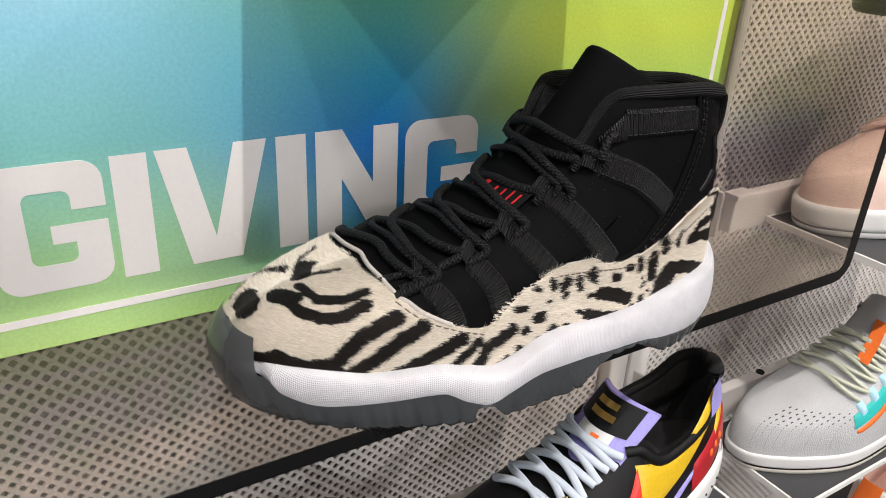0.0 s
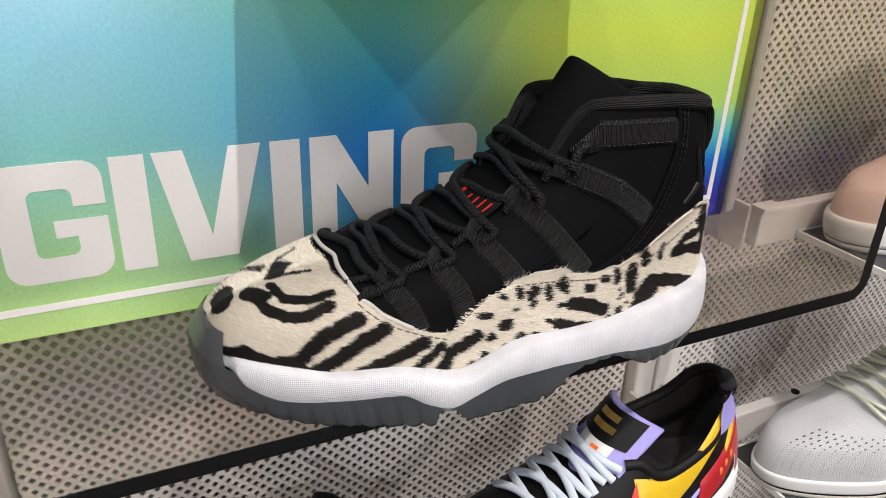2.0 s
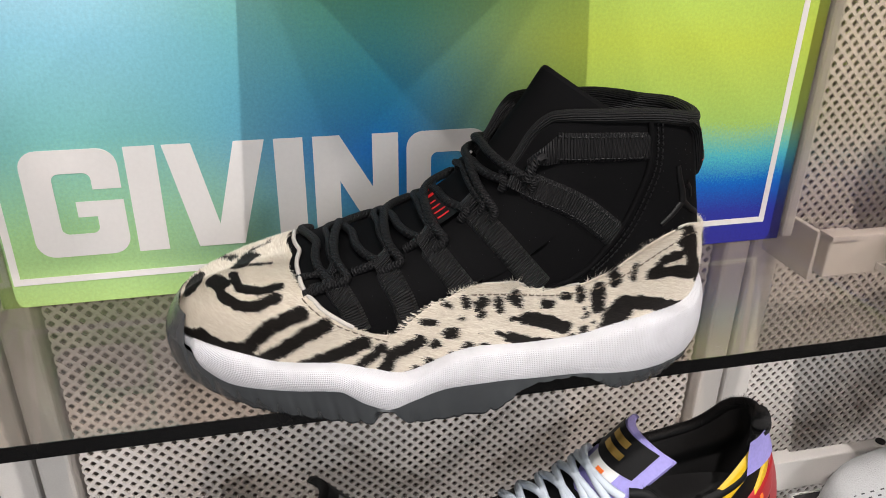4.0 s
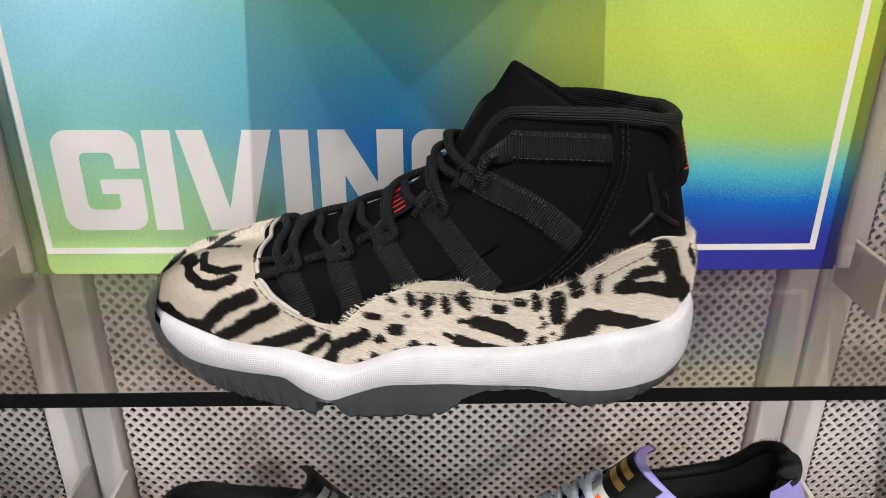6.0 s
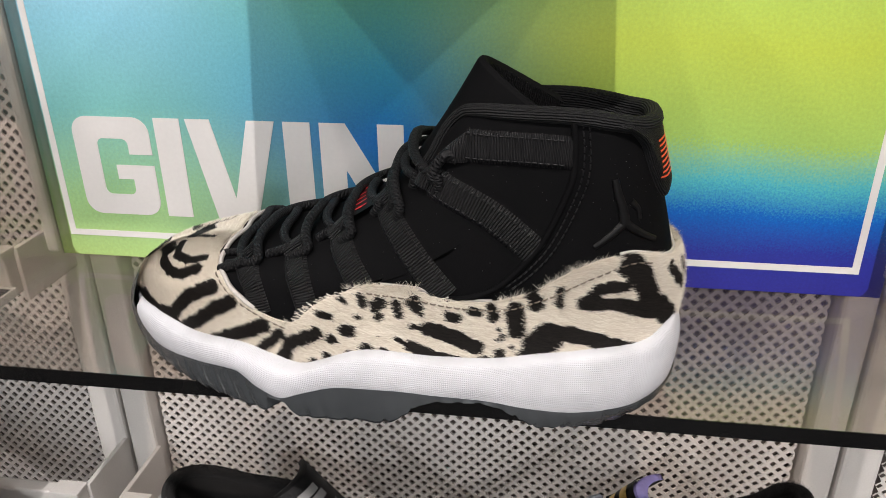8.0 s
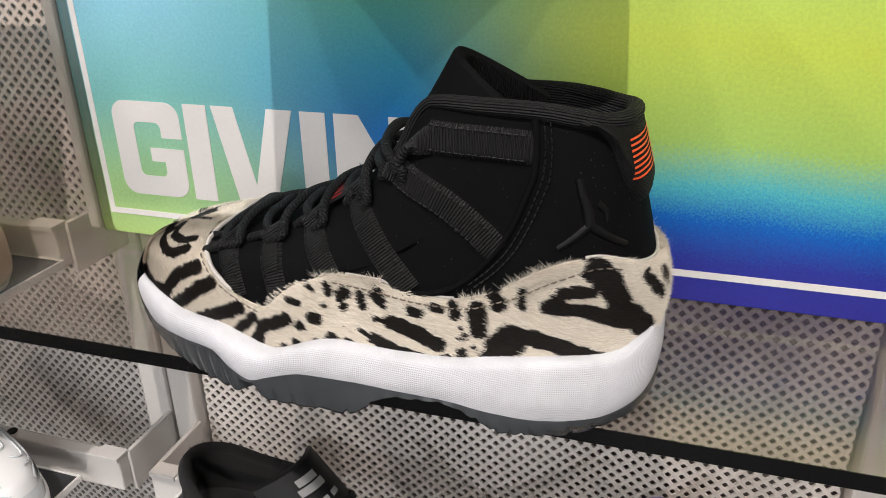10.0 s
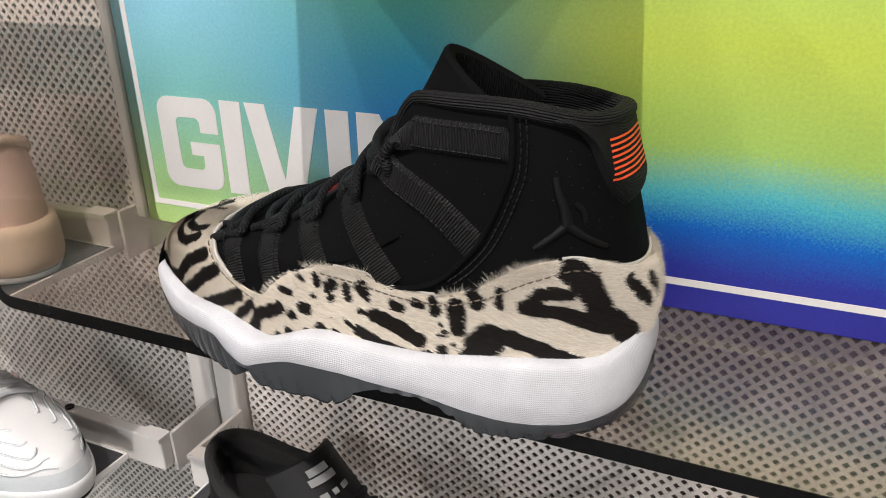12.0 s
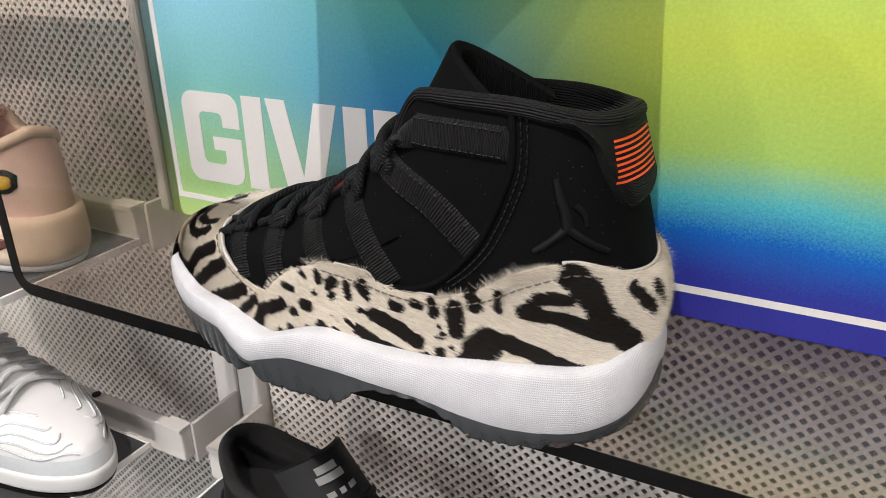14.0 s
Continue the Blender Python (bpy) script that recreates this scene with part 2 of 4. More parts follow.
def box(name, lo, hi, material, parent=None, label="", bevel=0.0):
    bm = bmesh.new()
    bmesh.ops.create_cube(bm, size=1)
    lo, hi = Vector(lo), Vector(hi)
    for v in bm.verts:
        v.co = Vector((lo[i] + (v.co[i] + .5) * (hi[i] - lo[i]) for i in range(3)))
    if bevel:
        bmesh.ops.bevel(bm, geom=bm.edges[:], offset=bevel, segments=2, affect="EDGES", profile=.5)
    me = bpy.data.meshes.new(name)
    bm.to_mesh(me)
    bm.free()
    me.materials.append(material)
    ob = new(name, me)
    if parent:
        ob.parent = parent
    if label:
        ob["label"] = label
    return ob


def tube(path, radius, sides=10, closed=False):
    """A lattice round a line of points; radius may be a list."""
    p = np.asarray(path, float)
    d = np.gradient(p, axis=0)
    d /= np.linalg.norm(d, axis=1, keepdims=True) + 1e-12
    out, ref = [], np.array([.03, .1, 1.0])
    r = np.broadcast_to(radius, (len(p),))
    for i in range(len(p)):
        a = ref - d[i] * (ref @ d[i])
        a /= np.linalg.norm(a) + 1e-12
        ref = a
        b = np.cross(d[i], a)
        q = np.linspace(0, 2 * math.pi, sides + 1)[:, None]
        out.append(p[i] + r[i] * (np.cos(q) * a + np.sin(q) * b))
    return np.array(out)


def spline(points, n=40):
    """A smooth run through points."""
    p = np.asarray(points, float)
    k = np.concatenate(([0], np.cumsum(np.linalg.norm(np.diff(p, axis=0), axis=1))))
    m = np.gradient(p, k, axis=0)
    t = np.linspace(0, k[-1], n)
    i = np.clip(np.searchsorted(k, t) - 1, 0, len(k) - 2)
    h = (k[i + 1] - k[i])[:, None]
    u = ((t - k[i]) / (k[i + 1] - k[i]))[:, None]
    return ((2 * u ** 3 - 3 * u ** 2 + 1) * p[i] + (u ** 3 - 2 * u ** 2 + u) * h * m[i] + (3 * u ** 2 - 2 * u ** 3) * p[i + 1] + (u ** 3 - u ** 2) * h * m[i + 1])


def slab(name, outline, y0, y1, material, parent=None, label=""):
    """A flat plate in the x-z plane from an outline, between two depths."""
    bm = bmesh.new()
    vs = [bm.verts.new((x, y0, z)) for x, z in outline]
    f = bm.faces.new(vs)
    r = bmesh.ops.extrude_face_region(bm, geom=[f])
    for v in r["geom"]:
        if isinstance(v, bmesh.types.BMVert):
            v.co.y = y1
    bmesh.ops.triangulate(bm, faces=[q for q in bm.faces if len(q.verts) > 4])
    bmesh.ops.recalc_face_normals(bm, faces=bm.faces)
    me = bpy.data.meshes.new(name)
    bm.to_mesh(me)
    bm.free()
    me.materials.append(material)
    ob = new(name, me)
    if parent:
        ob.parent = parent
    if label:
        ob["label"] = label
    return ob


def arc(cx, cz, r, a0, a1, n=6):
    return [(cx + r * math.cos(radians(a0 + (a1 - a0) * i / n)), cz + r * math.sin(radians(a0 + (a1 - a0) * i / n))) for i in range(n + 1)]


# ---- the room and the shelf wall ----
tagged(box("floor", (-2.6, -4, -.05), (2.6, .3, 0), M_FLOOR), "grey shop floor", "floor", kind="structure")
tagged(box("ceiling", (-2.6, -4, 3.2), (2.6, .3, 3.25), M_ROOM), "pale painted shop ceiling", "ceiling", kind="structure")
tagged(box("wall_north", (-2.6, .12, 0), (2.6, .2, 3.2), M_BACK), "taupe wall board behind the perforated panels", "wall", kind="structure")
tagged(box("wall_south", (-2.6, -4.1, 0), (2.6, -4, 3.2), M_ROOM), "pale shop wall", "wall", kind="structure")
tagged(box("wall_west", (-2.7, -4, 0), (-2.6, .3, 3.2), M_ROOM), "pale shop wall", "wall", kind="structure")
tagged(box("wall_east", (2.6, -4, 0), (2.7, .3, 3.2), M_ROOM), "pale shop wall", "wall", kind="structure")


def perforated(x0, x1, z0, z1, y=.085, pitch=.0073, hole=.0043, thick=.0016):
    """A steel sheet with rows of diamond holes."""
    cells = []
    k = int((x1 - x0 + z1 - z0) / pitch) + 4
    cx, cz = (x0 + x1) / 2, (z0 + z1) / 2
    i, j = np.meshgrid(np.arange(-k, k), np.arange(-k, k), indexing="ij")
    r = pitch / math.sqrt(2)
    px, pz = cx + (i + j) * r, cz + (i - j) * r
    keep = (px > x0 - r * .3) & (px < x1 + r * .3) & (pz > z0) & (pz < z1)
    px, pz = px[keep], pz[keep]
    h = hole / math.sqrt(2)
    # corners: sheet cell, hole with its cut corners, hole at the back
    cell = [(r, 0), (0, r), (-r, 0), (0, -r)]
    q = .12
    cut = []
    for a in range(4):
        u, v, w = np.array(cell[a]) * h / r, np.array(cell[(a + 1) % 4]) * h / r, np.array(cell[a - 1]) * h / r
        cut += [u + (w - u) * q, u + (v - u) * q]
    pts = [(c[0], 0, c[1]) for c in cell] + [(c[0], 0, c[1]) for c in cut] + [(c[0], thick, c[1]) for c in cut]
    pts = np.array(pts)
    v = (np.stack((px, np.full_like(px, y), pz), -1)[:, None] + pts[None])
    v[..., 0] = np.clip(v[..., 0], x0, x1)
    f = []
    for a in range(4):
        b = (a + 1) % 4
        f += [(a, 5 + 2 * a, 4 + 2 * a, 4 + 2 * a), (a, b, 4 + 2 * b, 5 + 2 * a)]
    for a in range(8):
        b = (a + 1) % 8
        f.append((4 + a, 4 + b, 12 + b, 12 + a))
    f = np.array(f)
    n = len(px)
    faces = (np.arange(n)[:, None, None] * 20 + f[None]).reshape(-1, 4)
    ob = part("perforated_panel", v.reshape(-1, 3), [tuple(dict.fromkeys(q)) for q in faces.tolist()], M_PANEL, smooth_shade=False)
    return tagged(ob, "white steel back panel with rows of diamond holes", "wall panel", "perforated back panels", "structure")


perforated(-.262, .262, .80, 1.62)
perforated(.326, .92, .62, 1.62)
perforated(-.92, -.326, .70, 1.62)


def upright(x0, x1):
    ob = box("upright_post", (x0, .070, .0), (x1, .100, 2.3), M_STEEL, bevel=.003)
    return tagged(ob, "white steel upright post of the shelf wall", "shelf post", "shelf posts", "structure")


for a, b in ((-.2875, -.264), (-.318, -.2905), (.264, .2875), (.2905, .318), (.93, .955), (-.955, -.93)):
    upright(a, b)


def rail(x0, x1, top, tall=.033, front=.0):
    """A flat rail carried by two arms that reach back to the posts."""
    t = thing("shelf_rail", pose((x0 + x1) / 2, 0, top), "white steel shelf rail with two arms on the posts", "shelf rail", "shelf rails")
    h = (x1 - x0) / 2
    box("bar", (-h, front, -tall), (h, front + .012, 0), M_STEEL, t, bevel=.0015)
    for s in (-1, 1):
        box("arm", (s * h - .002, front + .012, -tall - .008), (s * h + .002, .072, .0), M_STEEL, t, bevel=.0008)
        box("lip", (s * (h - .012) - .012, front - .0015, -.003), (s * (h - .012) + .012, front + .0135, .0015), M_STEEL, t, bevel=.0006)
    for s in (-.62, .62):
        v, f, uv = grid(tube([(s * h, front + .006, -.001), (s * h, front + .006, .0015)], .0042, 12))
        part("bolt_hole", v, list(f) + [tuple(range(13, 25))], M_RUBBED, t, "dark bolt hole", False)
    return t


rail(.300, .900, 1.296)
rail(-.900, -.300, 1.296)
rail(.300, .900, 1.082)
rail(-.900, -.292, 1.088)
rail(-.262, .262, 1.082)
rail(-.262, .262, 1.512)
rail(.300, .900, .865)
rail(-.900, -.300, 1.512)


def plate(x0, x1, y0, z, y1=.012, tilt=0):
    """A shoe plate of dark grey with a white rim, top face at z."""
    t = thing("shoe_plate", pose((x0 + x1) / 2, (y0 + y1) / 2, z, 0, tilt, 0), "dark grey shoe plate with a thin white rim on the rail", "shelf plate", "shoe plates")
    a, b = (x1 - x0) / 2, (y1 - y0) / 2
    box("panel", (-a + .0022, -b + .0022, -.005), (a - .0022, b - .0022, 0), M_PLATE, t, bevel=.0006)
    for lo, hi in (((-a, -b, -.0055), (a, -b + .0022, .0005)), ((-a, b - .0022, -.0055), (a, b, .0005)),
                   ((-a, -b + .0022, -.0055), (-a + .0022, b - .0022, .0005)), ((a - .0022, -b + .0022, -.0055), (a, b - .0022, .0005))):
        box("rim", lo, hi, M_FRAME, t, bevel=.0004)
    return t


plate(.560, .770, -.128, .8550, -.0005)
plate(-.103, .088, -.128, 1.5195)
plate(.345, .555, -.128, 1.2720, -.0005)
plate(-.500, -.295, -.118, 1.2720, -.0005)
plate(.325, .535, -.116, 1.0440, -.0005)
plate(.018, .228, -.144, 1.0803, -.0005, -6)
plate(-.228, -.018, -.144, 1.0775, -.0005)
plate(-.545, -.335, -.116, 1.0620, -.0005)
plate(.420, .630, -.092, 1.4460, -.0005)
plate(-.530, -.320, -.128, 1.5195)


# ---- the smoked tray ----
def acrylic_tray():
    t = thing("acrylic_tray", pose(0, 0, 1.30), "smoked clear acrylic tray with upturned sides on the rail", "display tray")
    h, th, r, y0, y1, tall = .2455, .008, .007, -.128, .0846, .24
    # the section of its skin: up one side, along the floor, up the other, with rounded bends
    outer = [(-h - th, tall)] + [(x, z) for x, z in arc(-h + r, -th + r + th, r + th, 180, 270, 6)] + [(x, z) for x, z in arc(h - r, r, r + th, 270, 360, 6)] + [(h + th, tall)]
    inner = [(-h, tall)] + [(x, z) for x, z in arc(-h + r, r, r, 180, 270, 6)] + [(x, z) for x, z in arc(h - r, r, r, 270, 360, 6)] + [(h, tall)]
    for name, run, flip in (("inner_face", inner, 0), ("outer_face", outer, 1)):
        p = np.array([[(x, y0, z), (x, -.004 if z > .02 else y1, z)] for x, z in run])
        skin(name, p, M_ACRYLIC, t)
    n = len(outer)
    v = [(x, y0, z) for x, z in outer] + [(x, y0, z) for x, z in inner] + [(x, y0 + .0006, z) for x, z in outer] + [(x, y0 + .0006, z) for x, z in inner]
    f = [(i, i + 1, n + i + 1, n + i) for i in range(n - 1)] + [(2 * n + i, 3 * n + i, 3 * n + i + 1, 2 * n + i + 1) for i in range(n - 1)]
    part("front_edge", v, f, M_EDGE, t, "dark polished front edge", False)
    # dust on the floor of the tray
    g, vs, fs = np.random.default_rng(8), [], []
    for x, y, s, a in zip(g.uniform(-.235, .235, 260), g.uniform(-.124, -.006, 260), g.uniform(.00012, .00038, 260), g.uniform(0, 3, 260)):
        k = len(vs)
        vs += [(x + s * math.cos(a + q) * (1.8 if q % 2 < .1 else 1), y + s * math.sin(a + q), .0004) for q in (0, 1.57, 3.14, 4.71)]
        fs.append((k, k + 1, k + 2, k + 3))
    part("dust", vs, fs, M_INK, t, "scattered pale dust specks", False)["kind"] = "stuff"
    return t


acrylic_tray()


# ---- the poster ----
def poster():
    t = thing("poster_board", pose(0, 0, 1.3005), "gradient poster board with big white letters standing on the tray", "poster")
    box("board", (-.2535, .0, .0), (.2535, .005, .46), M_POSTER, t, bevel=.0006)
    for s in (-1, 1):
        box("side_strip", (s * .2585 - .0045, -.0035, .0015), (s * .2585 + .0045, .0075, .46), M_FRAME, t, "white plastic edge strip", bevel=.0025)
    y0, y1 = -.0004, .0004
    for lo, hi in (((-.2445, y0, .0145), (.2385, y1, .0185)), ((-.2445, y0, .0185), (-.2405, y1, .45)), ((.2345, y0, .0185), (.2385, y1, .45))):
        box("border_line", lo, hi, M_INK, t, "printed white border line")
    b, h = .0305, .0630

    def letter(pts):
        slab("letter", [(x, z + b) for x, z in pts], y0, y1, M_INK, t, "printed white block letter")

    def letter_g(x, w):
        r, s = .010, .0150
        outer = [(x + w, h * .585), (x + w, h - r)] + arc(x + w - r, h - r, r, 0, 90) + arc(x + r, h - r, r, 90, 180) + arc(x + r, r, r, 180, 270) + arc(x + w - r, r, r, 270, 360)
        outer = outer[1:]
        tail = [(x + w, h * .52), (x + w * .50, h * .52), (x + w * .50, h * .375), (x + w - s, h * .375)]
        q = .004
        inner = arc(x + w - s - q, s * .9 + q, q, 360, 270) + arc(x + s + q, s * .9 + q, q, 270, 180) + arc(x + s + q, h - s * .9 - q, q, 180, 90) + arc(x + w - s - q, h - s * .9 - q, q, 90, 0)
        letter([(x + w, h * .63)] + outer + tail + inner + [(x + w - s, h * .63)])
    letter_g(-.228, .050)
    letter([(-.174, 0), (-.1575, 0), (-.1575, h), (-.174, h)])
    letter([(-.1405, 0), (-.1145, 0), (-.0985, h), (-.1155, h), (-.1275, .0135), (-.1385, h), (-.1540, h)])
    letter([(-.0935, 0), (-.0770, 0), (-.0770, h), (-.0935, h)])
    letter([(-.0715, 0), (-.0565, 0), (-.0565, .026 + .009), (-.0375, 0), (-.0215, 0), (-.0215, h), (-.0370, h), (-.0370, .030), (-.0560, h), (-.0715, h)])
    letter_g(-.0165, .050)
    return t


poster()


def smooth(xs, ys):
    """A curve through the points without overshoot."""
    xs, ys = np.array(xs, float), np.array(ys, float)
    d = np.diff(ys) / np.diff(xs)
    m = np.concatenate(([d[0]], np.where(d[1:] * d[:-1] > 0, 2 * d[1:] * d[:-1] / (d[1:] + d[:-1] + 1e-12), 0), [d[-1]]))

    def curve(x):
        x = np.clip(np.asarray(x, float), xs[0], xs[-1])
        i = np.clip(np.searchsorted(xs, x) - 1, 0, len(d) - 1)
        h = xs[i + 1] - xs[i]
        u = (x - xs[i]) / h
        return ((2 * u ** 3 - 3 * u ** 2 + 1) * ys[i] + (u ** 3 - 2 * u ** 2 + u) * h * m[i]
                + (3 * u ** 2 - 2 * u ** 3) * ys[i + 1] + (u ** 3 - u ** 2) * h * m[i + 1])
    return curve


def power(v, e):
    return np.sign(v) * np.abs(v) ** e


class Hull:
    """A skin of level rings, each from a front to a back point: angle 0 is the front, pi/2 the outer side (-y), pi the back, 3pi/2 the inner side."""

    def __init__(self, front, back, outer, inner, taper, middle, square=2.4):
        self.front, self.back, self.outer, self.inner, self.taper, self.middle = front, back, outer, inner, taper, middle
        self.square = square

    def raw(self, th, z):
        th, z = np.broadcast_arrays(np.asarray(th, float), np.asarray(z, float))
        a, b = self.front(z), self.back(z)
        x = a + (b - a) * (1 - power(np.cos(th), 2 / self.square)) / 2
        s = np.sin(th)
        w = np.where(s >= 0, self.outer(x), self.inner(x)) * self.taper(z)
        return np.stack((x, self.middle(x) - power(s, 2 / self.square) * w, z), -1)

    def at(self, th, z, off=0.0):
        p = self.raw(th, z)
        e = 0.02
        u = self.raw(np.asarray(th) + e, z) - self.raw(np.asarray(th) - e, z)
        v = self.raw(th, np.asarray(z) + 6e-4) - self.raw(th, np.asarray(z) - 6e-4)
        n = np.cross(u, v)
        n /= np.linalg.norm(n, axis=-1, keepdims=True) + 1e-12
        return p + n * np.asarray(off)[..., None], n

    def angle(self, x, z):
        """The angle at which the outer side passes x at the height z."""
        a, b = self.front(z), self.back(z)
        c = 1 - 2 * np.clip((np.asarray(x, float) - a) / (b - a), 0, 1)
        return np.arccos(np.clip(power(c, self.square / 2), -1, 1))

    def line(self, points, ends=None):
        """A line along both sides from (x, z) points: a curve that gives z for an angle."""
        pts = np.array(points, float)
        th = self.angle(pts[:, 0], pts[:, 1])
        keep = (th > .03) & (th < math.pi - .03)
        th, z = list(th[keep]), list(pts[keep, 1])
        if ends:
            th, z = [0.0] + th + [math.pi], [ends[0]] + z + [ends[1]]
        curve = smooth(th, z)
        return lambda q: curve(np.where(np.mod(q, 2 * math.pi) > math.pi, 2 * math.pi - np.mod(q, 2 * math.pi), np.mod(q, 2 * math.pi)))


# the high-top shoe: skins of its upper and of its sole
UPPER = Hull(
    smooth([.0, .020, .030, .041, .051, .058, .0615, .068, .078, .0895, .110, .127, .150], [-.146, -.147, -.146, -.141, -.125, -.101, -.080, -.056, -.031, -.013, .006, .014, .028]),
    smooth([.0, .020, .040, .058, .077, .093, .110, .137, .150], [.118, .1200, .1205, .1190, .1155, .1115, .1075, .1025, .100]),
    smooth([-.15, -.12, -.08, -.04, .0, .05, .10, .13], [.040, .043, .046, .047, .047, .0455, .0480, .044]),
    smooth([-.15, -.12, -.08, -.04, .0, .05, .10, .13], [.036, .040, .046, .046, .042, .038, .041, .039]),
    smooth([.0, .03, .05, .08, .11, .137], [1.0, 1.0, .97, .90, .84, .77]),
    smooth([-.15, -.10, -.05, .0, .13], [.014, .008, .002, .0, -.001]), 2.7)
SOLE = Hull(
    smooth([-.01, .0, .006, .014, .024, .036, .046], [-.133, -.140, -.1475, -.1515, -.1525, -.1470, -.1385]),
    smooth([-.01, .0, .006, .016, .030, .046], [.108, .114, .1205, .1235, .1235, .1205]),
    smooth([-.15, -.12, -.08, -.04, .0, .05, .10, .13], [.046, .0495, .0535, .0575, .0575, .0555, .0580, .055]),
    smooth([-.15, -.12, -.08, -.04, .0, .05, .10, .13], [.040, .046, .051, .050, .045, .041, .045, .044]),
    smooth([-.01, .0, .008, .018, .030, .05], [.95, .985, 1.0, 1.0, .97, .92]),
    smooth([-.15, -.10, -.05, .0, .13], [.016, .006, -.001, -.001, -.002]), 2.9)
MID_TOP = SOLE.line([(-.139, .0300), (-.120, .0280), (-.103, .0258), (-.0781, .0272), (-.0612, .0240), (-.048, .0214), (-.0377, .0245), (-.0251, .0292), (-.0077, .0322), (.0168, .0310),
                     (.0412, .0305), (.0655, .0332), (.090, .0355), (.1031, .0358), (.110, .0368), (.1144, .0395), (.1191, .0425)], (.031, .0455))
MID_LOW = SOLE.line([(-.1393, .0240), (-.1341, .0173), (-.1195, .0125), (-.095, .0144), (-.0733, .0168), (-.0624, .0112), (-.0517, .0081), (-.041, .0120), (-.0204, .0169), (-.0004, .0171),
                     (.0169, .0158), (.0392, .0136), (.0568, .0101), (.077, .0082), (.0978, .0084), (.1143, .0120), (.120, .0162)], (.0262, .0245))
FUR_TOP = UPPER.line([(-.090, .0585), (-.0832, .0535), (-.0751, .0483), (-.0637, .0429), (-.0554, .0403), (-.0486, .0396), (-.0445, .0415), (-.0339, .0481), (-.0234, .0566), (-.0159, .0600),
                      (-.0084, .0609), (.0064, .0605), (.0162, .0578), (.0235, .0562), (.0357, .0558), (.043, .0562), (.0502, .0584), (.0597, .0624), (.0643, .0655), (.076, .0724), (.0855, .0763),
                      (.0954, .0780), (.1038, .0757), (.110, .0725)], (.0600, .069))


# ---- the high-top shoe ----
M_LINT = surface("grey_lint", (.10, .10, .10, 1), .9)
shoe = thing("high_top_shoe", pose(0, -.09, 1.3006), "black high-top shoe with zebra fur and white midsole on the tray", "shoe")
TAU = 2 * math.pi
RING = np.linspace(0, TAU, 420, endpoint=False)
_rim = [(.0382, .1338), (.0605, .1335), (.0741, .1328), (.0834, .1312), (.098, .1280)]
RIM_CURVE = smooth([0, .44, .53, .60, .70, .84] + [float(UPPER.angle(x, z)) for x, z in _rim] + [math.pi], [.100, .103, .113, .123, .1295, .1328] + [z for _, z in _rim] + [.1270])
RIM_BASE = lambda q: RIM_CURVE(math.pi - np.abs(np.mod(q, TAU) - math.pi))
RIM = lambda q: RIM_BASE(q) - .006 * np.clip(np.sin(np.mod(q, TAU) - math.pi), 0, 1)


def band(hull, low, high, off, rows, th=RING, taper=0.0, under=0.0):
    """A strip of skin between two heights per angle; taper pulls its edges in to the skin."""
    v = np.linspace(0, 1, rows)[None, :]
    lo, hi = np.asarray(low(th))[:, None], np.asarray(high(th))[:, None]
    z = lo + (hi - lo) * v
    o = np.full_like(z, off) if not taper else off * np.minimum(1, np.minimum(v, 1 - v) / taper) ** .5 + under
    return hull.at(np.broadcast_to(th[:, None], z.shape), z, o)[0]


# outsole: a bumper round the toe, two pods under the forefoot, a heel pod, with cut treads
def tread(th):
    x = SOLE.raw(th, .004)[..., 0]
    z = np.zeros_like(x)
    z += .0085 * np.clip((-.112 - x) / .038, 0, 1) ** 1.6
    z += .0080 * np.exp(-((x + .0530) / .0060) ** 4)
    a, b = np.clip((x + .006) / .024, 0, 1), np.clip((.068 - x) / .034, 0, 1)
    z += .0132 * (a * a * (3 - 2 * a)) * (b * b * (3 - 2 * b))
    z += .0060 * np.clip((x - .098) / .03, 0, 1) ** 1.5
    cuts = np.array([-.128, -.119, -.110, -.101, -.092, -.083, -.074, -.066, -.018, -.004, .008, .052, .062, .074, .084, .094, .104, .112, .118])
    d = np.abs(x[..., None] - cuts).min(-1)
    z += .0020 * np.clip(1 - d / .0017, 0, 1)
    return np.minimum(z, MID_LOW(th) - .0004)


FINE = np.linspace(0, TAU, 900, endpoint=False)
toe_cap = lambda th: np.maximum(MID_LOW(th), .0385 * np.clip((.58 - np.abs(np.mod(th + math.pi, TAU) - math.pi)) / .26, 0, 1) ** .5)
wall = band(SOLE, tread, lambda th: toe_cap(th) + .0006, .0, 14, FINE)
wall += SOLE.at(np.broadcast_to(FINE[:, None], wall.shape[:2]), wall[..., 2])[1] * (np.linspace(.0012, .0006, 14)[None, :, None] * np.where(wall[..., :1] > .09, .55, 1))
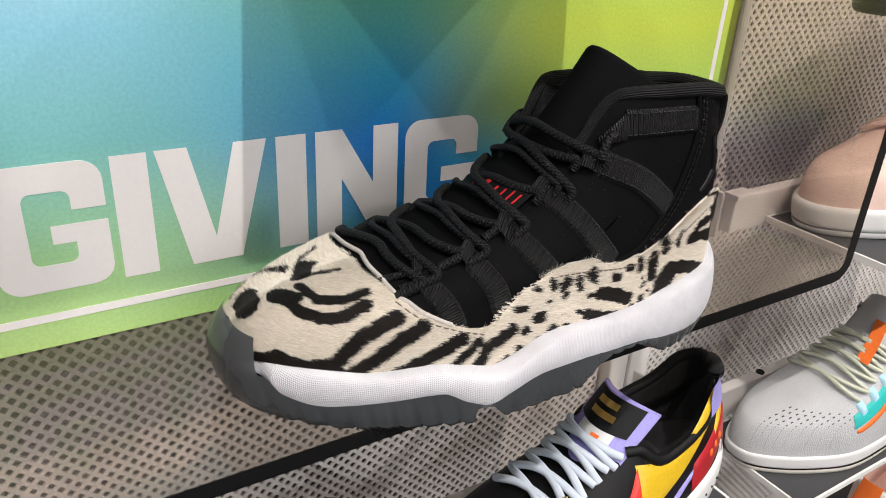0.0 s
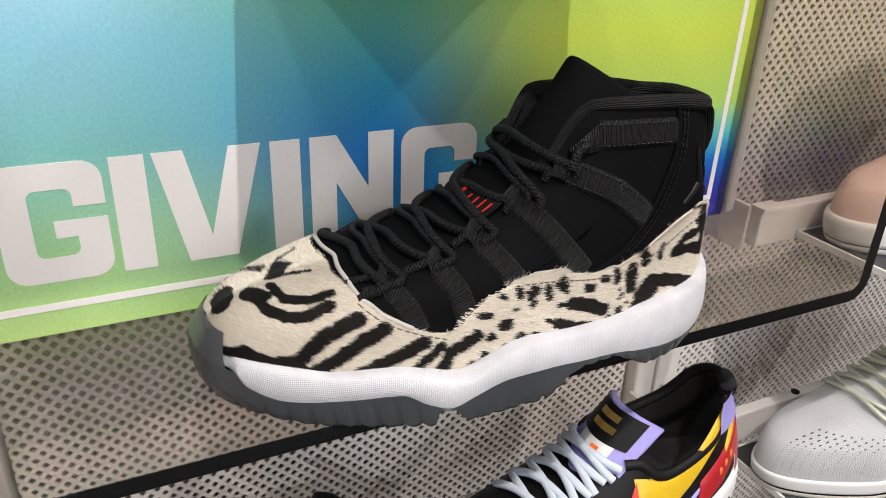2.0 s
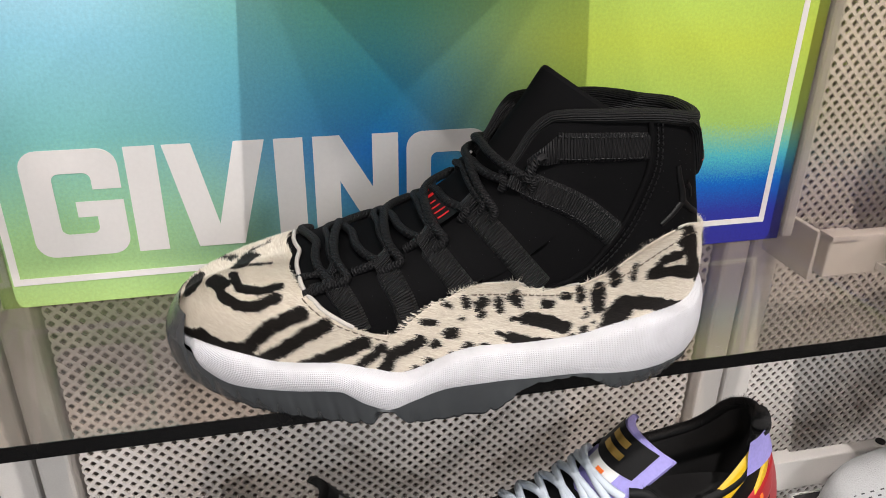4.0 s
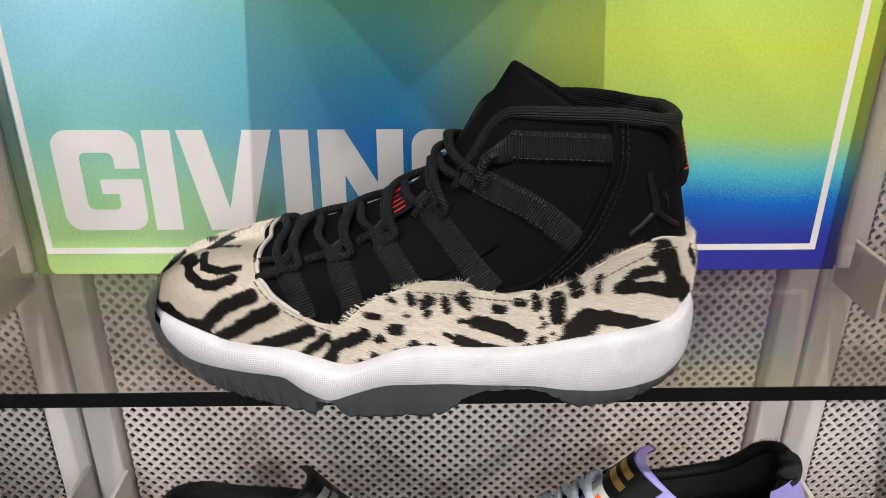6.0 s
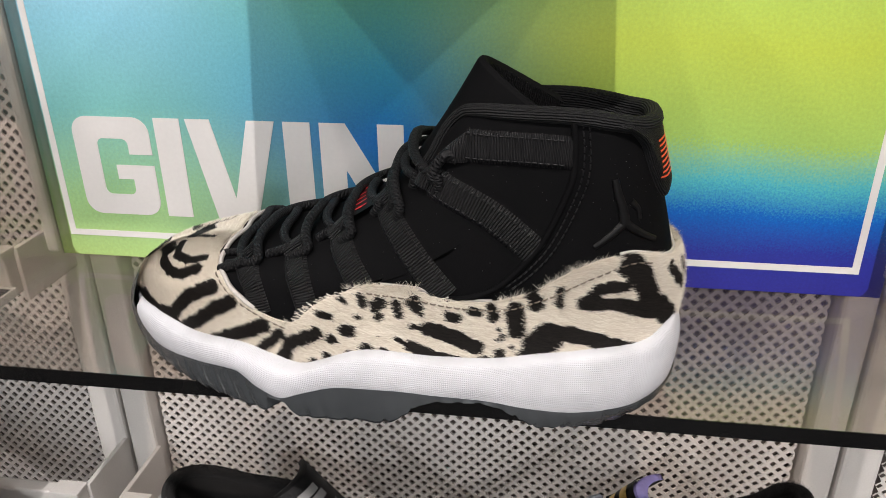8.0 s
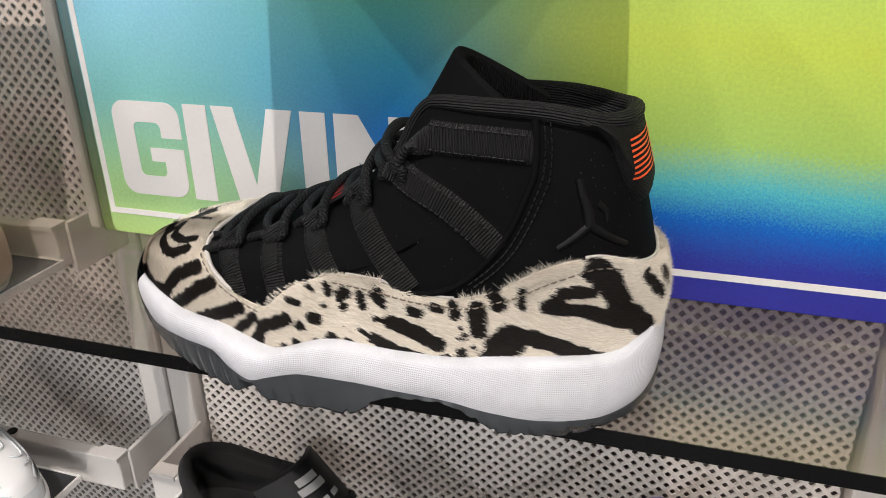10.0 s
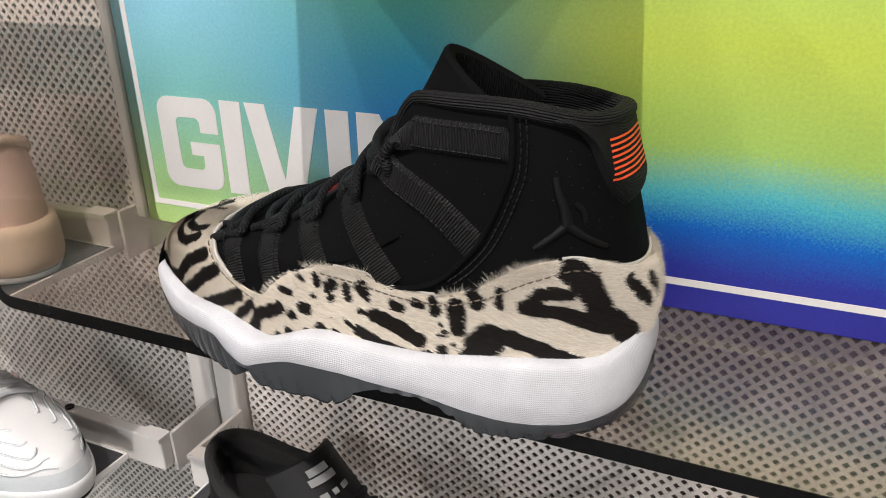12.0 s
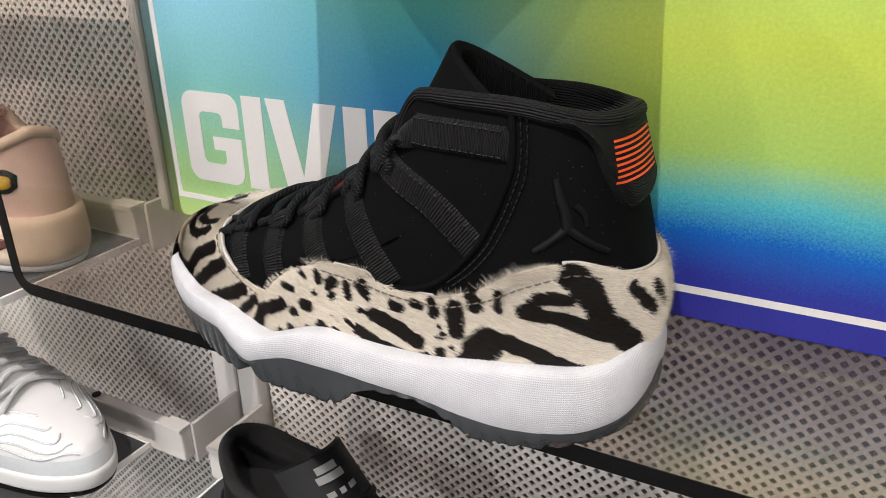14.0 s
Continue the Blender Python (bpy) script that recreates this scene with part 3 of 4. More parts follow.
# shallow ribs up the side of the pods
rib = .0009 * np.cos(wall[..., 0] * TAU / .0088 + .6 * wall[..., 2] / .004)
wall[..., 1] += np.where(wall[..., 1] > 0, 1, -1) * np.minimum(0, rib) * np.linspace(1, .1, 14)[None, :]
floor_in = wall[:, :1] * np.array([.86, .80, 1]) + np.array([0, 0, .0005])
floor_mid = wall[:, :1] * np.array([.5, .4, 0]) + np.array([0, 0, .006])
skin("outsole", np.concatenate((floor_mid, floor_in, wall), 1), M_ICE, shoe, "smoky translucent rubber outsole with cut treads", True)
part("shank", *grid(np.array([[(x, y, .0105 - .003 * math.cos(y * 30)) for y in np.linspace(-.046, .040, 12)] for x in np.linspace(.008, .058, 12)]))[:2], M_RUBBED, shoe, "black arch shank")

# midsole: white, bulging, and its inner floor
mid = band(SOLE, lambda th: MID_LOW(th) - .001, lambda th: MID_TOP(th), .0, 12)
bulge = .6 * np.array([0, .0007, .0012, .0016, .0019, .002, .002, .002, .0018, .0015, .0009, -.0004])
nrm = SOLE.at(np.broadcast_to(RING[:, None], mid.shape[:2]), mid[..., 2])[1]
# it runs in behind the toe bumper
behind = np.clip((.56 - np.abs(np.mod(RING + math.pi, TAU) - math.pi)) / .10, 0, 1)[:, None, None]
mid += nrm * (bulge[None, :, None] * (1 - behind) - .0030 * behind)
top_in = UPPER.at(RING, np.maximum(MID_TOP(RING) - .001, .02), -.002)[0][:, None]
skin("midsole", np.concatenate((mid, top_in), 1), M_MID, shoe, "white rubber midsole with a fine woven texture", True)

# black upper, from under the fur up to the rim
upper = band(UPPER, lambda th: FUR_TOP(th) - .006, RIM, .0, 44)
skin("upper", upper, M_NUBUCK, shoe, "matt black nubuck upper", True)


# fur band with its markings
MARKS = []


def stripe(half_width, *points):
    """A dark marking along (angle x 100, height x 10000) points on the skin; half width in mm."""
    p = UPPER.at(np.array([q[0] / 100 for q in points]), np.array([q[1] / 1e4 for q in points]), .0015)[0]
    for a, b in zip(p[:-1], p[1:]):
        MARKS.append((a, b, half_width * (1.0 if len(points) > 2 else .96) / 1000))


stripe(3.6, (32, 292), (51, 322), (69, 280), (83, 306), (89, 408), (96, 488))
stripe(3.2, (66, 262), (85, 256))
stripe(3.5, (89, 238), (100, 318), (107, 393), (112, 450))
stripe(3.5, (103, 193), (118, 291), (130, 370))
stripe(2.6, (125, 180), (132, 285), (136, 342))
stripe(3.3, (136, 180), (138, 237), (140, 309), (147, 365))
stripe(1.6, (145, 198), (147, 224))
stripe(4.2, (11, 500), (27, 512))
stripe(2.8, (24, 508), (39, 490), (60, 476), (70, 487), (72, 527))
stripe(2.4, (14, 536), (42, 524), (56, 534), (57, 558))
stripe(1.3, (3, 538), (6, 556), (13, 582))
stripe(1.8, (-4, 366), (13, 346))
stripe(6.6, (-2, 450), (4, 447))
stripe(2.8, (-41, 465), (-12, 537))
stripe(4.7, (2, 550), (-21, 571), (-24, 581))
stripe(2.3, (-24, 409), (-35, 442))
stripe(2.3, (148, 555), (152, 524))
stripe(3.1, (155, 532), (155, 519))
stripe(2.2, (157, 537), (159, 483))
stripe(1.7, (154, 463), (154, 468))
stripe(2.2, (157, 468), (157, 473))
stripe(3.3, (153, 396), (154, 393))
stripe(2.9, (151, 347), (151, 347))
stripe(2.3, (150, 260), (150, 244))
stripe(2.3, (155, 285), (155, 275))
stripe(2.9, (157, 321), (157, 285))
stripe(2.9, (159, 301), (159, 291))
stripe(1.6, (144, 542), (147, 527))
stripe(2.0, (145, 458), (148, 455))
stripe(1.4, (163, 437), (167, 429))
stripe(3.6, (167, 429), (174, 399), (181, 350))
stripe(1.4, (161, 373), (164, 345))
stripe(3.1, (164, 345), (170, 301), (177, 275))
stripe(2.7, (158, 558), (161, 522))
stripe(2.5, (170, 494), (172, 488))
stripe(2.5, (175, 519), (177, 512))
stripe(2.3, (179, 540), (183, 491))
stripe(4.3, (188, 532), (193, 437))
stripe(1.2, (187, 440), (187, 437))
stripe(1.2, (187, 393), (187, 388))
stripe(1.4, (189, 409), (189, 393))
stripe(1.2, (193, 360), (193, 352))
stripe(2.8, (183, 278), (185, 288))
stripe(2.5, (189, 327), (189, 273))
stripe(1.9, (192, 288), (193, 283))
stripe(3.3, (185, 614), (194, 558))
stripe(1.9, (193, 640), (204, 558))
stripe(7.1, (202, 321), (203, 365), (206, 406))
stripe(3.9, (205, 417), (213, 424), (225, 393), (243, 334), (270, 270))
stripe(3.1, (214, 576), (214, 635), (230, 640))
stripe(3.3, (214, 568), (232, 558), (252, 504))
stripe(5.3, (226, 740), (241, 671), (257, 542), (277, 437))
stripe(3.9, (249, 517), (279, 435))
stripe(3.1, (275, 668), (295, 548))
stripe(2.3, (158, 548), (162, 506))
stripe(3.2, (299, 640), (306, 560))



def darkness(p):
    """How far each place is inside a marking, 0..1, with ragged edges; the inner side wears the same marks mirrored."""
    q = p.reshape(-1, 3).copy()
    q[:, 1] = np.where((q[:, 1] > .012) & (q[:, 0] > -.11), .012 - (q[:, 1] - .012) * 1.05, q[:, 1])
    wob = np.array([noise.noise(Vector(v) * 260) for v in q]) * .0007 + np.array([noise.noise(Vector(v) * 900) for v in q]) * .0003
    best = np.full(len(q), 1.0)
    for a, b, w in MARKS:
        d = b - a
        t = np.clip(((q - a) @ d) / (d @ d + 1e-12), 0, 1)
        best = np.minimum(best, np.linalg.norm(q - a - t[:, None] * d, axis=1) - w)
    return np.clip(.5 - (best + wob) / .0007, 0, 1).reshape(p.shape[:-1])


def set_attributes(ob, **values):
    for key, value in values.items():
        layer = ob.data.attributes.new(key, "FLOAT", "POINT")
        layer.data.foreach_set("value", np.asarray(value, dtype=np.float32).ravel())


THF = np.linspace(0, TAU, 1150, endpoint=False)
fur_low = lambda th: np.maximum(MID_TOP(th) - .003, .018)
pelt_points = band(UPPER, fur_low, FUR_TOP, .0016, 84, THF, .06)
pelt = skin("fur_pelt", pelt_points, M_FUR, shoe, "cream pony-hair fur with black zebra and spot markings", True)
rng = np.random.default_rng(4)
set_attributes(pelt, dark=darkness(pelt_points), tint=.25 + .35 * rng.random(pelt_points.shape[:2]))

COUNT = 120000
th = rng.random(COUNT) * TAU
# more hairs on the outer side, which shows
th = np.where((th > math.pi * 1.15) & (rng.random(COUNT) < .6), TAU - th, th)
v = rng.random(COUNT)
edge = rng.random(COUNT) < .05
v = np.where(edge, 1 - .06 * rng.random(COUNT), v)
z = fur_low(th) + (FUR_TOP(th) - fur_low(th)) * (.06 + .94 * v)
root, nor = UPPER.at(th, z, .0016)
along = UPPER.at(th + .03, z, .0016)[0] - root
along /= np.linalg.norm(along, axis=1, keepdims=True)
along *= np.where(th > math.pi, -1, 1)[:, None]
upward = np.cross(along, nor)
upward *= np.sign(upward[:, 2:3])
lift = .17 + .20 * rng.random(COUNT)
tuft = np.clip((v - .9) / .1, 0, 1) * np.exp(-((root[:, 0] + .018) / .016) ** 2) + np.clip((v - .9) / .1, 0, 1) * np.exp(-((root[:, 0] - .075) / .02) ** 2) + .9 * np.exp(-((root[:, 0] - .124) / .006) ** 2) * np.clip((z - .045) / .012, 0, 1)
heel = np.clip((root[:, 0] - .112) / .012, 0, 1)
way = along * (1 - .8 * heel[:, None]) + nor * (lift + .55 * tuft + .12 * heel)[:, None] + upward * (rng.normal(-.12, .22, COUNT) + .55 * tuft - .4 * heel)[:, None]
way /= np.linalg.norm(way, axis=1, keepdims=True)
length = (.0024 + .0030 * rng.random(COUNT)) * (1 + .5 * tuft)
width = np.cross(way, nor) * (.00014 + .00012 * rng.random(COUNT))[:, None]
tip = root + way * length[:, None] - nor * (length * .05)[:, None]
hair_v = np.stack((root - width, root + width, tip), 1)
hair = part("fur_hair", hair_v.reshape(-1, 3), np.arange(COUNT * 3).reshape(-1, 3), M_FUR, shoe, "short cream and black hairs")
hair["kind"] = "stuff"
dk = darkness(root + way * (length * .45)[:, None])
set_attributes(hair, dark=np.repeat((dk + rng.normal(0, .12, COUNT) > .5).astype(float), 3), tint=np.repeat(rng.random(COUNT), 3))

# longer hairs that stand up along the top edge and at the heel
N2 = 5200
pick = rng.random(N2)
ex = np.where(pick < .34, rng.normal(-.016, .011, N2), np.where(pick < .70, rng.normal(.074, .016, N2), rng.uniform(-.06, .115, N2)))
et = UPPER.angle(ex, np.full(N2, .060))
et = UPPER.angle(ex, FUR_TOP(et))
back_hair = rng.random(N2) < .34
et = np.where(back_hair, math.pi + rng.normal(0, .22, N2), et)
et = np.where(rng.random(N2) < .2, TAU - et, et)
ez = FUR_TOP(et) - np.where(back_hair, .016, .0022) * rng.random(N2)
e_root, e_nor = UPPER.at(et, ez, .0014)
e_up = np.stack((rng.normal(-.15, .60, N2), rng.normal(0, .25, N2), np.where(back_hair, rng.normal(.15, .45, N2), .95)), -1)
e_way = e_up + e_nor * np.where(back_hair, 1.1, .45 + .3 * rng.random(N2))[:, None]
e_way /= np.linalg.norm(e_way, axis=1, keepdims=True)
strong = np.where(back_hair, 1.0, .16 + np.exp(-((ex + .018) / .014) ** 2) + np.exp(-((ex - .074) / .018) ** 2))
e_len = (.0012 + .0052 * rng.random(N2) ** 1.5) * strong
e_wid = np.cross(e_way, e_nor + .01) * (.00010 + .00006 * rng.random(N2))[:, None]
e_tip = e_root + e_way * e_len[:, None] + np.array([.0006, 0, 0])
tufts = part("fur_fringe", np.stack((e_root - e_wid, e_root + e_wid, e_tip), 1).reshape(-1, 3), np.arange(N2 * 3).reshape(-1, 3), M_FUR, shoe, "longer pale hairs along the fur edge")
tufts["kind"] = "stuff"
set_attributes(tufts, dark=np.repeat((darkness(e_root) > .5).astype(float), 3), tint=np.repeat(.4 + .6 * rng.random(N2), 3))

# pale leather edge that shows along the top of the fur
EDGE_TH = np.concatenate((np.linspace(-1.2, 1.24, 120),))
skin("toe_edge", tube(UPPER.at(EDGE_TH, FUR_TOP(EDGE_TH) + .0006, .0016)[0], .0011, 8), M_SUEDE, shoe, "pale cut leather edge of the toe")
s_th = np.linspace(float(UPPER.angle(-.012, .060)), float(UPPER.angle(.040, .056)), 80)
skin("side_edge", tube(UPPER.at(s_th, FUR_TOP(s_th) + .0006, .0008)[0], .0006, 8), M_SUEDE, shoe, "pale cut leather edge of the side")
h_th = np.linspace(2.2, TAU - 2.2, 80)
skin("heel_edge", tube(UPPER.at(h_th, FUR_TOP(h_th) + .0006, .0008)[0], .0007, 8), M_SUEDE, shoe, "pale cut leather edge of the heel")


def on_side(x, z, off=.001):
    """Points on the outer side at (x, z)."""
    x, z = np.asarray(x, float), np.asarray(z, float)
    return UPPER.at(UPPER.angle(x, z), z, off)


def stitches(points, off=.0008, step=.0030, material=None, name="stitching", mirror=False):
    """A dashed seam of short threads along (x, z) points on the outer side."""
    line = spline([(x, 0, z) for x, z in points], 200)
    k = np.concatenate(([0], np.cumsum(np.linalg.norm(np.diff(line, axis=0), axis=1))))
    vs, fs = [], []
    for s in np.arange(0, k[-1] - step, step):
        xs = [np.interp(s + q * step * .68, k, line[:, 0]) for q in (0, .33, .67, 1)]
        zs = [np.interp(s + q * step * .68, k, line[:, 2]) for q in (0, .33, .67, 1)]
        p = on_side(xs, zs, np.array([off - .0003, off + .0002, off + .0002, off - .0003]))[0]
        g, f, _ = grid(tube(p, .00034, 5))
        fs += [tuple(int(i) + len(vs) for i in q) for q in f]
        vs += list(g)
    return part(name, vs, fs, material or M_THREAD, shoe)


# heel counter: its raised edge and two seams
counter = [(.0700, .1316), (.0712, .1215), (.0709, .1099), (.0680, .1004), (.0630, .0880), (.0598, .0817), (.0520, .0715), (.0404, .0610), (.0308, .0572), (.018, .0560)]
c_line = spline([(x, 0, z) for x, z in counter], 70)
skin("counter_edge", tube(on_side(c_line[:, 0], c_line[:, 2], .0006)[0], .0014, 8), M_NUBUCK, shoe, "raised black edge of the heel counter")
stitches([(x + .0034, z - .0004) for x, z in counter[:-2]])
stitches([(x + .0058, z - .0012) for x, z in counter[:-2]])
stitches([(-.012, .0575), (.002, .0567), (.030, .0530), (.048, .0532), (.062, .0585), (.083, .0695), (.097, .0740), (.107, .0715)], .0026, .0034, M_TAN_THREAD, "fur_stitching")
stitches([(-.086, .0540), (-.076, .0470), (-.062, .0412), (-.048, .0368)], .0024, .0034, M_TAN_THREAD, "fur_stitching")


def strap(name, points, width, loop=True, tucked=True):
    """A woven band on the outer side, with bound edges, ending in a folded loop at its upper end."""
    line = spline([(x, 0, z) for x, z in points], 30)
    d = np.gradient(line, axis=0)
    d /= np.linalg.norm(d, axis=1, keepdims=True)
    side = np.stack((-d[:, 2], d[:, 0]), -1)
    w = np.linspace(-1, 1, 9) * width / 2
    X, Z = line[:, 0][:, None] + side[:, :1] * w, line[:, 2][:, None] + side[:, 1:] * w
    tuck = np.clip((np.arange(30) - (23 if tucked else 99)) / 5, 0, 1)[:, None]
    o = np.where(np.abs(w) > width * .45, .0002, .0016)[None, :] * (1 - tuck) - .0012 * tuck + np.zeros(X.shape)
    p, n = on_side(X, Z, o)
    ob = skin(name, p, M_WEB, shoe, "black ribbed webbing strap")
    if loop:
        c, out = p[0, 4], n[0, 4]
        along_ = p[0, 4] - p[3, 4]
        along_ /= np.linalg.norm(along_)
        across = (p[0, -2] - p[0, 1]) / 2
        g = []
        for q in np.linspace(-.4, 1.35, 14) * math.pi:
            centre = c + along_ * .0035
            r = .0034
            spot = centre + r * (-along_ * math.cos(q) * -1 * -1 + out * math.sin(q) * .75)
            g.append([spot + across * s for s in (-1, -.5, 0, .5, 1)])
        skin("loop", np.array(g), M_WEB, ob, "folded webbing loop")
    for s in (-.36, .36):
        pts = [(line[i, 0] + side[i, 0] * s * width, line[i, 2] + side[i, 1] * s * width) for i in range(0, 24 if tucked else 30, 3)]
        stitches(pts, .0018, .0026, name="strap_stitching")
    return ob


strap("strap", [(.0290, .1202), (.048, .1204), (.0716, .1197)], .0130, loop=False, tucked=False)
strap("strap", [(.0150, .1040), (.0370, .0945), (.0585, .0782)], .0125, tucked=False)
strap("strap", [(-.0064, .0893), (.0024, .0800), (.0112, .0696), (.0215, .0575)], .0115, tucked=False)
strap("strap", [(-.0276, .0750), (-.0205, .0666), (-.0145, .0590)], .0112, tucked=False)
strap("strap", [(-.0484, .0658), (-.0435, .0575), (-.0392, .0440)], .0110, tucked=False)
strap("strap", [(-.0722, .0597), (-.0670, .0535), (-.0622, .0418)], .0105, tucked=False)
# the top strap narrows to a pinched fold that holds the cord
pinch = []
for a in np.linspace(0, 1, 12):
    w = np.linspace(-1, 1, 9) * (.0064 - .0050 * a)
    pinch.append(on_side(.0300 - .0125 * a + 0 * w, .1202 - .0078 * a + w, .0020 + .0018 * math.sin(a * 2.4) - .0012 * np.abs(np.linspace(-1, 1, 9)) ** 2)[0])
skin("strap_fold", np.array(pinch), M_WEB, shoe, "pinched end of the webbing strap")

# collar: padded roll, heel pad, ribbed lining and footbed
r_th = np.concatenate((np.linspace(.47, .95, 60), np.linspace(.96, TAU - .96, 150), np.linspace(TAU - .95, TAU - .47, 60)))
r_path = UPPER.at(r_th, RIM(r_th) + .0004, -.0006)[0]
for _ in range(3):
    r_path[1:-1] = (r_path[:-2] + 2 * r_path[1:-1] + r_path[2:]) / 4
skin("collar_roll", tube(r_path, np.interp(r_th, [.47, 1.0, 2.0, 4.2, 5.3, 5.8], [.0023, .0029, .0036, .0036, .0029, .0023]), 14), M_KNIT, shoe, "padded ribbed black collar")
PAD = np.linspace(math.pi - 1.20, math.pi + 1.20, 80)
PAD_CURVE = smooth([0, .25, .42, .58, .70, .86, 1.0, 1.3], [.0940, .0946, .0995, .1100, .1205, .1262, .1296, .1320])
pad_low = lambda q: PAD_CURVE(np.abs(q - math.pi))
p_rows = 22
pv = np.linspace(0, 1, p_rows)[None, :]
pad_base = np.minimum(pad_low(PAD), RIM(PAD) - .002)
pz = pad_base[:, None] * (1 - pv) + (RIM(PAD)[:, None] + .002) * pv
side_fade = np.clip((1.20 - np.abs(PAD - math.pi)) / .25, 0, 1)[:, None] ** .5
po = .0052 * np.clip(pv / .22, 0, 1) ** .5 * (1 - .55 * pv) * side_fade - .0004
skin("heel_pad", UPPER.at(np.broadcast_to(PAD[:, None], pz.shape), pz, po)[0], M_KNIT, shoe, "padded ribbed black heel pad")
lin_v = np.linspace(0, 1, 16)[None, :]
lz = (RIM(RING)[:, None] + .0015) * (1 - lin_v) + .055 * lin_v
lo_ = -.0035 - .006 * np.minimum(1, lin_v * 4)
skin("lining", UPPER.at(np.broadcast_to(RING[:, None], lz.shape), lz, np.broadcast_to(lo_, lz.shape))[0], M_KNIT, shoe, "ribbed black lining", True)
bed = UPPER.at(RING, .056, -.009)[0][:, None]
skin("footbed", np.concatenate((bed, bed * np.array([.3, .2, 1])), 1), M_KNIT, shoe, "black footbed", True)

# tongue: a folded sheet that rises above the collar
tv, tu = np.linspace(0, 1, 26), np.linspace(-1, 1, 25)
cx, cz = smooth([0, .35, .7, 1], [-.006, .0090, .0210, .0295]), smooth([0, .35, .7, 1], [.0960, .1160, .1345, .1490])


def tongue_sheet(inset):
    rows = []
    for a in tv:
        row = []
        for u in tu:
            w = .0285 - .0035 * a + inset * -.6
            back = (.020 + .012 * a) * abs(u) ** 2.1
            drop = (.004 + .017 * a ** 2) * abs(u) ** 2.0
            row.append((cx(a) + back + inset * (.9 if inset else 0) + .0006, -.001 - .003 * a + u * w, cz(a) - drop - inset * .45))
        rows.append(row)
    return np.array(rows)


front_sheet, back_sheet = tongue_sheet(.0), tongue_sheet(.0055)
skin("tongue", front_sheet, M_NUBUCK, shoe, "tall black nubuck tongue")
skin("tongue_lining", back_sheet, M_KNIT, shoe, "ribbed black tongue lining")
top = np.stack([front_sheet[-1] * (1 - q) + back_sheet[-1] * q + np.array([0, 0, .0022 * math.sin(q * math.pi)]) for q in np.linspace(0, 1, 7)], 1)
skin("tongue_roll", top, M_NUBUCK, shoe)
for side in (0, -1):
    skin("tongue_side", np.stack((front_sheet[:, side], back_sheet[:, side]), 1), M_NUBUCK, shoe)

# laces: braided cord between the loops, over the throat
LOOPS = [(-.0705, .0600), (-.0460, .0672), (-.0255, .0760), (-.0030, .0895), (.0135, .1040)]
_z = np.linspace(.05, .13, 200)
_x = UPPER.front(_z)


def ridge(x):
    """The height of the throat's ridge at x."""
    return float(np.interp(x, _x, _z))


def lace(points, radius=.0022, name="lace"):
    path = spline(points, 54)
    return skin(name, tube(path, radius, 10), M_CORD, shoe, "black braided lace")


def across(a, top, b, lift):
    """A run of cord from the outer loop at (x, z) a over the ridge at x = top to the inner loop at b."""
    ta, tb, zr = float(UPPER.angle(*a)), -float(UPPER.angle(*b)), min(ridge(top), .1125)
    pts = [UPPER.at(ta * 1.03, a[1] - .0035, .0008)[0]]
    for q in np.linspace(0, 1, 11):
        if q < .5:
            u = q * 2
            pts.append(UPPER.at(ta * (1 - u) ** 1.0, a[1] + (zr - a[1]) * u ** .8, .0030 + lift * u)[0])
        else:
            u = q * 2 - 1
            pts.append(UPPER.at(tb * u, zr + (b[1] - zr) * u ** 1.2, lift * (1 - u) + .0030 * (1 - .5 * u))[0])
    pts.append(UPPER.at(tb * 1.06, b[1] - .004, -.003)[0])
    return pts


for i, a in enumerate(LOOPS):
    nxt = LOOPS[min(i + 1, 4)]
    # the strand that rises straight over the ridge, and its twin
    lace(across((a[0] + .0052, a[1] + .0008), a[0] + .0040, (nxt[0], nxt[1]), .0026))
    lace(across((a[0] + .0015, a[1] + .0022), a[0] + .0005, (a[0] + .006, a[1] + .002), .0014), .0017)
    # the strand that slants back under the one below
    back = .45 if i == 0 else 1.0
    lace(across((a[0] - .0050 * back, a[1] - .0010), a[0] - .0125 * back, (a[0] - .016 * back, a[1] - .006 * back), .0004))
# the cord ends at the top eyelets
for s in (1, -1):
    e = UPPER.angle(.0170, .105)
    k = 0 if s > 0 else -.006
    pts = [UPPER.at(s * e, .1045 + k, .004)[0], UPPER.at(s * e * .97, .108 + k, .0045)[0], UPPER.at(s * e * .97, .1125 + k, .0042)[0], UPPER.at(s * e * 1.02, .1155 + k, .0030)[0], UPPER.at(s * e * 1.12, .1140 + k, .0)[0]]
    lace(pts, .0023)

# label on the tongue with red marks
lab = np.array([[UPPER.at(q, zq, .0034)[0] for q in np.linspace(-.26, .46, 10)] for zq in np.linspace(.0800, .0880, 6)])
tag = skin("tongue_label", lab, M_RUBBED, shoe, "small black woven label")
for i in range(6):
    q = -.10 + i * .095
    bar = np.array([[UPPER.at(q + dq, zq + .0003 * math.sin(i * 2.1), .0038)[0] for dq in (-.012, .012)] for zq in (.0822, .0840, .0858)])
    skin("red_mark", bar, M_RED, tag, "red stitched mark")


# raised emblem of three bars on the heel counter
def emblem(points, width):
    line = spline([(x, 0, z) for x, z in points], 16)
    w = np.linspace(.6, 1, 16)
    p, n = on_side(line[:, 0], line[:, 2], .0002)
    g = tube(p, width * w, 8)
    centre = p[:, None]
    off = g - centre
    off -= n[:, None] * ((off * n[:, None]).sum(-1, keepdims=True)) * .35
    return centre + off


